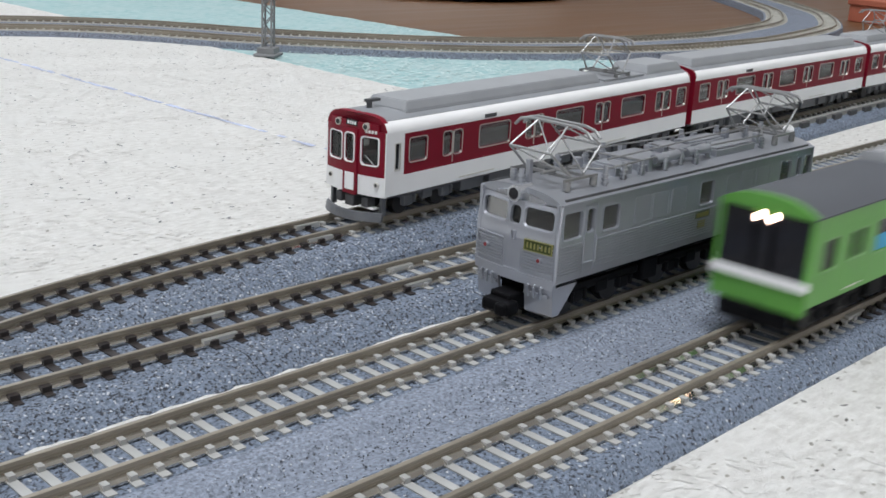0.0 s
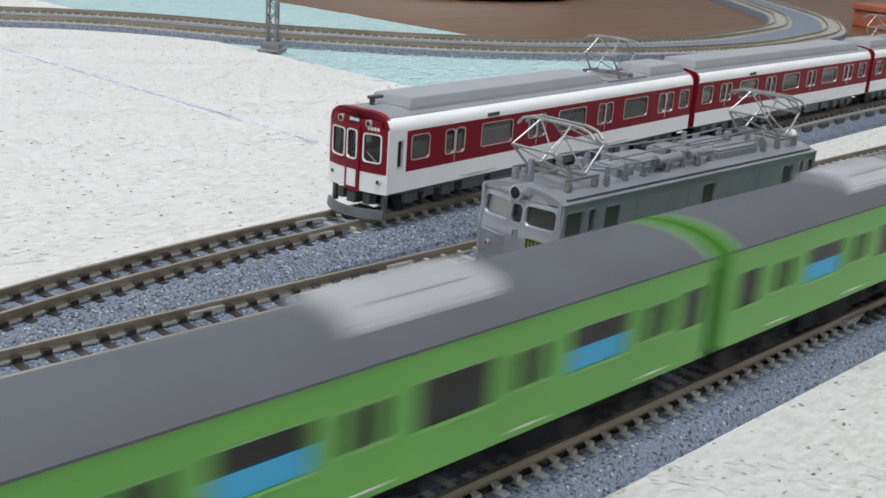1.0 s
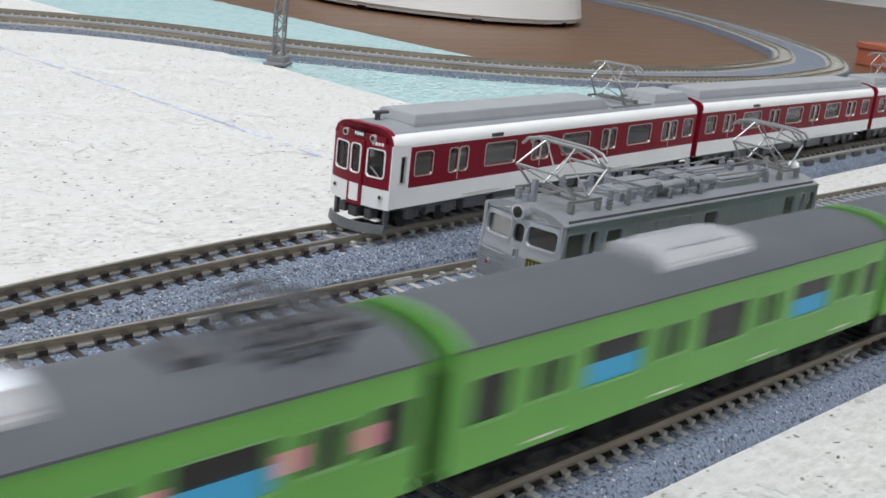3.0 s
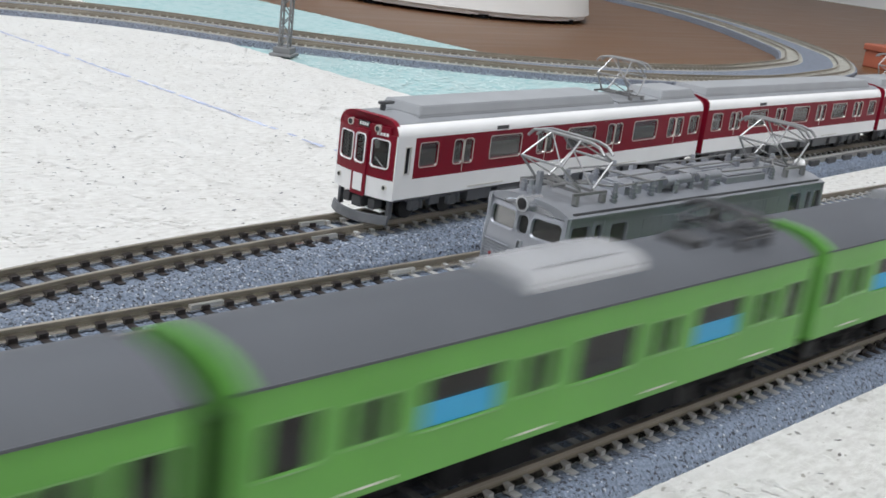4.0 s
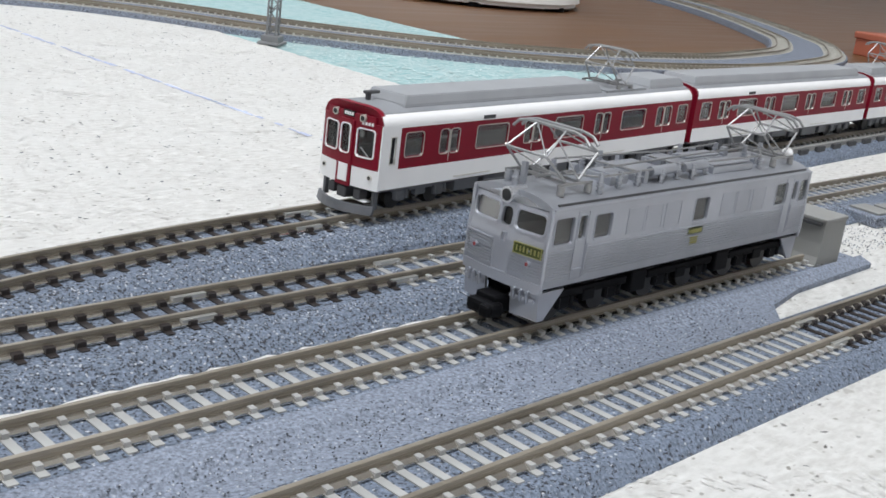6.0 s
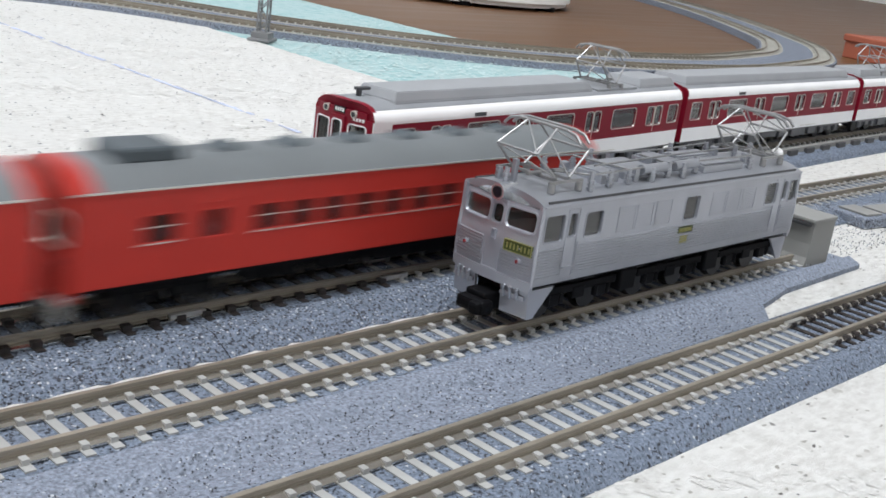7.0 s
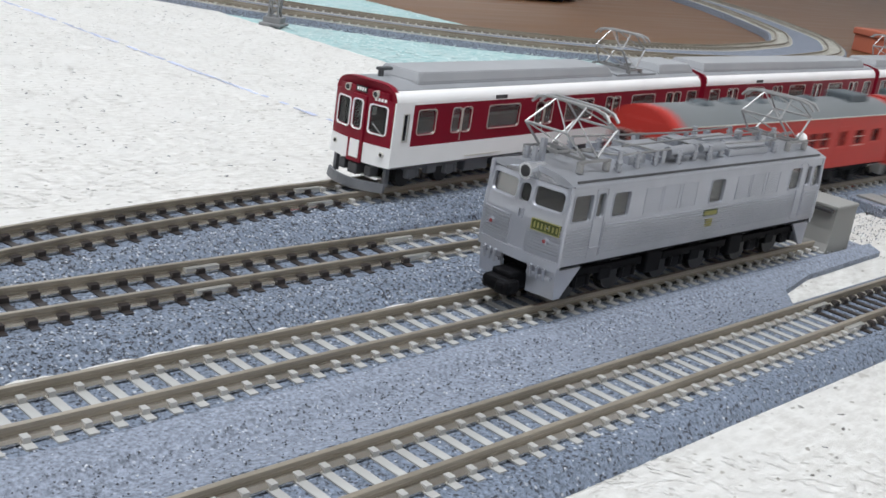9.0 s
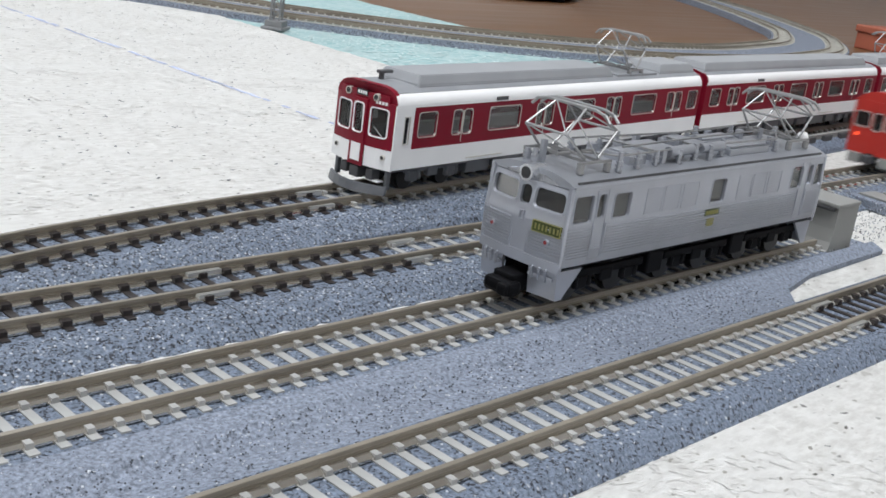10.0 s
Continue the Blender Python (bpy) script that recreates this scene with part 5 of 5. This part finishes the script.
def railcar(lit):
    L, H, zb, zg = 125.0, 9.0, 6.9, 22.2
    root = tagged(new("diesel_railcar"), "vermilion diesel railcar, grey ventilated roof" + (", glowing tail lamps" if lit else ""), "model train car", "vermilion railcars")
    win = [(13.0, 18.0), (34.0, 38.4), (41.2, 45.6), (48.4, 52.8), (55.6, 60.0), (62.8, 67.2), (70.0, 74.4), (77.2, 81.6), (99.0, 104.0)]
    doors = [(22.5, 28.5), (88.0, 94.0)]
    if lit:
        win[0] = (12.0, 19.0)
    for s in (-1, 1):
        holes = [(a, b, 13.4, 17.8) for a, b in win] + [(a + 1.2, b - 1.2, 13.2, 17.8) for a, b in doors] + [(110.5, 115.5, 13.8, 17.8)]
        car_side(root, s, L, H, [(zb, zg, M_ORANGE, "side_wall")], holes, M_ORANGE, M_TINT, 0.2)
        for a, b in win:
            part("window_rail", boxes((a - 0.2, b + 0.2, *sorted((s * H, s * (H + 0.12))), 15.8, 16.0)), M_TRIM, root, "thin bright window rail")
            part("window_rail", boxes((a - 0.6, b + 0.6, *sorted((s * H, s * (H + 0.14))), 13.05, 13.3)), M_TRIM, root)
        for a, b in doors:
            part("door", made(ring_frame, a, b, zb + 0.3, 19.0, 0.14, side_place(H, s), -0.1, 0.0), M_ORANGE, root)
        part("gutter", boxes((1.0, L - 1.0, *sorted((s * (H - 0.1), s * (H + 0.2))), zg - 0.3, zg)), M_TRIM, root, "thin pale gutter line")
    part("roof", made(prism, roof_profile(H, zg, 3.4) + [(H, zg - 0.3), (-H, zg - 0.3)], 4.2, L - 2.2), M_REDROOF, root, "smooth grey roof", smooth=True)
    for a, b in ((0.3, 4.2), (L - 2.2, L - 0.3)):
        part("roof_end", made(prism, [(y, z + 0.04) for y, z in roof_profile(H, zg, 3.4)] + [(H, zg - 0.3), (-H, zg - 0.3)], a, b), M_ORANGE, root, "vermilion roof end", smooth=True)
    for u in ((24, 38, 52, 66, 80) if lit else (32, 46, 60, 74, 88, 102)):
        bm = bmesh.new()
        bmesh.ops.create_uvsphere(bm, u_segments=16, v_segments=8, radius=1, matrix=Matrix.LocRotScale((u, 0, zg + 3.2), None, (3.6, 2.8, 1.5)))
        part("roof_vent", bm, M_VENT, root, "dark oval roof ventilator", smooth=True)
    part("roof_tank", boxes((100 if lit else 10, 112 if lit else 22, -4.4, 4.4, zg + 2.6, zg + 5.2), bevel=0.6), M_VENT, root, "dark grey roof box")
    for end in (0, 1):
        def pl(u, w, d, e=end):
            x = 0.5 * (abs(u) / H) ** 3 + d
            return (x if e == 0 else L - x, u, w)
        if end == 0:
            holes = [(-7.8, -2.8, 13.8, 18.4), (2.8, 7.8, 13.8, 18.4), (-1.5, 1.5, 13.2, 18.6)]
        else:
            holes = [(3.4, 7.4, 13.8, 18.2), (-7.4, -3.4, 13.8, 18.2), (-1.6, 1.6, 8, 18.6)]
        bm = bmesh.new()
        for a, b in ((-H + 0.02, -7.8), (-7.8, -2.8), (-2.8, 2.8), (2.8, 7.8), (7.8, H - 0.02)):
            holed_wall(bm, a, b, 5.0 if end == 0 else zb, zg + 0.2, [(max(a, h[0]), min(b, h[1]), h[2], h[3]) for h in holes if max(a, h[0]) < min(b, h[1])], pl, 0.5)
        bmesh.ops.remove_doubles(bm, verts=bm.verts, dist=0.001)
        part("cab_front", bm, M_ORANGE, root, "vermilion cab end")
        for h in holes:
            part("windscreen", made(holed_wall, *h, [], lambda u, w, d: pl(u, w, d + 0.2), 0.1), M_TINT, root, "smoky windscreen pane")
            part("windscreen_frame", made(rounded_frame, *h, 0.34, pl, -0.14, 0.2, 0.7), M_TRIM if end == 0 else M_ORANGE, root)
        if end == 0:
            for y in (-6.2, 6.2):
                part("tail_lamp", made(rod, pl(y, 11.0, -0.3), pl(y, 11.0, 0.5), 0.55, 14), M_TAIL if lit else M_REDLENS, root, "glowing orange-red tail lamp" if lit else "unlit red tail lamp")
            part("coupler_front", boxes((-3.2, 1.5, -1.6, 1.6, 2.4, 5.2), bevel=0.4), M_DARK, root, "grey coupler")
            part("step", boxes((-0.6, 1.2, -7.4, -3.2, 1.6, 5.0), (-0.6, 1.2, 3.2, 7.4, 1.6, 5.0), bevel=0.3), M_BUFFER, root)
            part("door_line", made(ring_frame, -2.2, 2.2, 5.4, 19.4, 0.14, pl, -0.2, 0.0), M_ORANGE, root)
    part("interior", boxes((3, L - 3, -7.2, -3.0, zb, 13.4), (3, L - 3, 3.0, 7.2, zb, 13.4)), M_NAVY, root)
    under_gear(root, L, zb, 31, M_BLACK, bog=19)
    return root


# the parked maroon train: three cars along its curve
A_Z = 6.34
ha1, ha2, ha3 = 0.0892, 0.0577, 0.045
car_a = maroon_car(True)
car_a.matrix_basis = mm(164.8, 64.44, A_Z, math.degrees(ha1))
p1 = (164.8 + 144 * math.cos(ha1), 64.44 + 144 * math.sin(ha1))
car_b = maroon_car(False)
car_b.matrix_basis = mm(*p1, A_Z, math.degrees(ha2))
p2 = (p1[0] + 144 * math.cos(ha2), p1[1] + 144 * math.sin(ha2))
car_c = copy_thing(car_b, mm(*p2, A_Z, math.degrees(ha3)))
pantograph(car_c, 28.0, 25.4, 35.6, 6.6, M_STEEL, 0.26, 6.0)

# the lime green train and the vermilion railcars
GREEN_PITCH, RED_PITCH = 118.5, 129.0
green_cars = [lime_car(True, False, False), lime_car(False, False, False), lime_car(False, True, True), lime_car(False, False, False), lime_car(False, True, False)]
green_cars.append(lime_car(True, False, False))
red_cars = [railcar(True), railcar(False)]


# ---- far things ----
def catenary_pole():
    root = tagged(new("catenary_pole"), "grey lattice catenary pole beside the curved track", "pole")
    bm = bmesh.new()
    w = 2.3
    for sx in (-1, 1):
        for sy in (-1, 1):
            box(bm, sx * w - 0.4, sx * w + 0.4, sy * w - 0.4, sy * w + 0.4, 4, 75)
    part("post", bm, M_POLE, root)
    bm = bmesh.new()
    for k in range(14):
        z = 5 + k * 5
        for s in (-1, 1):
            a, b = (-w, w) if k % 2 else (w, -w)
            rod(bm, (a, s * w, z), (b, s * w, z + 5), 0.32, 5)
            rod(bm, (s * w, a, z), (s * w, b, z + 5), 0.32, 5)
    part("lattice", bm, M_POLE, root)
    part("foot", boxes((-4.5, 4.5, -4.5, 4.5, 0, 4.5), (-7, 7, -5.5, 5.5, 0, 1.5), bevel=0.4), M_POLE, root)
    root.matrix_basis = mm(337, 331, 0, 35)


catenary_pole()


def white_tub():
    root = tagged(new("fan_base"), "round white plastic appliance base on the wooden floor", "appliance")
    bm = bmesh.new()
    rod(bm, (0, 0, 3), (0, 0, 60), 138, 48, 128)
    bmesh.ops.bevel(bm, geom=[e for e in bm.edges if abs(e.verts[0].co.z - e.verts[1].co.z) < 1], offset=4, segments=2, affect="EDGES")
    part("shell", bm, M_PLASTIC, root, smooth=True)
    for i in range(8):
        a = i * math.pi / 4 + 0.25
        part("foot", made(rod, (126 * math.cos(a), 126 * math.sin(a), 0), (126 * math.cos(a), 126 * math.sin(a), 4), 9, 16), M_BLACK, root, "dark rubber foot")
    root.matrix_basis = mm(778, 668, FLOOR_Z - 1.2)


white_tub()


def terracotta_block():
    root = tagged(new("terracotta_box"), "terracotta-orange box on the wooden floor", "box")
    part("body", boxes((0, 150, -130, 0, 0, 14), bevel=1.0), M_BRICK, root)
    part("lid", boxes((-1.5, 151.5, -131.5, 1.5, 14, 20), bevel=1.2), M_BRICK, root)
    root.matrix_basis = mm(945, 319, FLOOR_Z - 1.2, -14)


terracotta_block()


def ribbed_edge():
    """Dark upright ribs along the grey viaduct edge under the maroon train."""
    root = tagged(new("viaduct_edge"), "grey ribbed track edge beneath the maroon train", "track edge", "model railway tracks")
    first = None
    edge = [(330, 66.4), (400, 71.0), (457, 74.2), (620, 81.5)]
    part("wall", made(sweep, curve_points(edge, 6.0), [(-0.6, 0), (-0.6, 5.6), (1.5, 5.6), (1.5, 0)]), M_BUFFER, root, "pale grey low wall")
    for x, y, h in curve_points(edge, 15.0):
        m = pose(x * MM, y * MM, 0.0, 0, 0, math.degrees(h))
        if first is None:
            first = part("rib", boxes((-3.6, 3.6, -1.9, -0.5, 0, 5.3), bevel=0.2), M_DARK, root)
            first.matrix_basis = m
        else:
            share(first, root, m)
    return root


ribbed_edge()


def loose_roadbed():
    root = tagged(new("roadbed_offcut"), "short grey roadbed offcut lying beside the track", "track bed")
    part("slab", boxes((0, 95, -7, 7, 0, 3.2), bevel=0.4), M_FARBALLAST, root)
    part("edge_strip", boxes((3, 11, -5, 5, 3.2, 3.9), (14, 26, -4, 4, 3.2, 3.7), bevel=0.2), M_BUFFER, root)
    root.matrix_basis = mm(322, 14.5, 0, -9)


loose_roadbed()


# ---- movement ----
def motions():
    # place of the green train's nose along its track (mm)
    nose = [(0, 174.0), (0.3, 133.5), (0.6, 88.5), (1.0, 28.5), (1.5, -46.0), (2.0, -119.5), (2.5, -194.5), (3.0, -268), (3.5, -342), (4.0, -416.5), (4.5, -491.0), (5.0, -568.5), (5.5, -648.0), (6.0, -726), (7.0, -880), (8.0, -1030), (9.0, -1180), (10.0, -1330)]
    for i, car in enumerate(green_cars):
        if i == len(green_cars) - 1:
            rows = [(t, pose((x + i * GREEN_PITCH + 114.8) * MM, -33 * MM, 5 * MM, 0, 0, 180)) for t, x in nose]
        else:
            rows = [(t, pose((x + i * GREEN_PITCH) * MM, -33 * MM, 5 * MM)) for t, x in nose]
        walk(car, rows)
    # place of the railcars' tail along their track (mm)
    tail = [(0, -1100), (1.0, -952), (2.0, -804), (3.0, -656), (4.0, -508), (5.0, -360), (6.0, -211), (6.8, -84), (7.0, -51.0), (7.2, -20.0), (7.5, 24.0), (8.0, 86.5), (8.5, 154.5), (9.0, 224.7), (9.5, 292), (10.0, 357.5)]
    for i, car in enumerate(red_cars):
        walk(car, [(t, pose((x + i * RED_PITCH) * MM, 32 * MM, 5 * MM)) for t, x in tail])


motions()
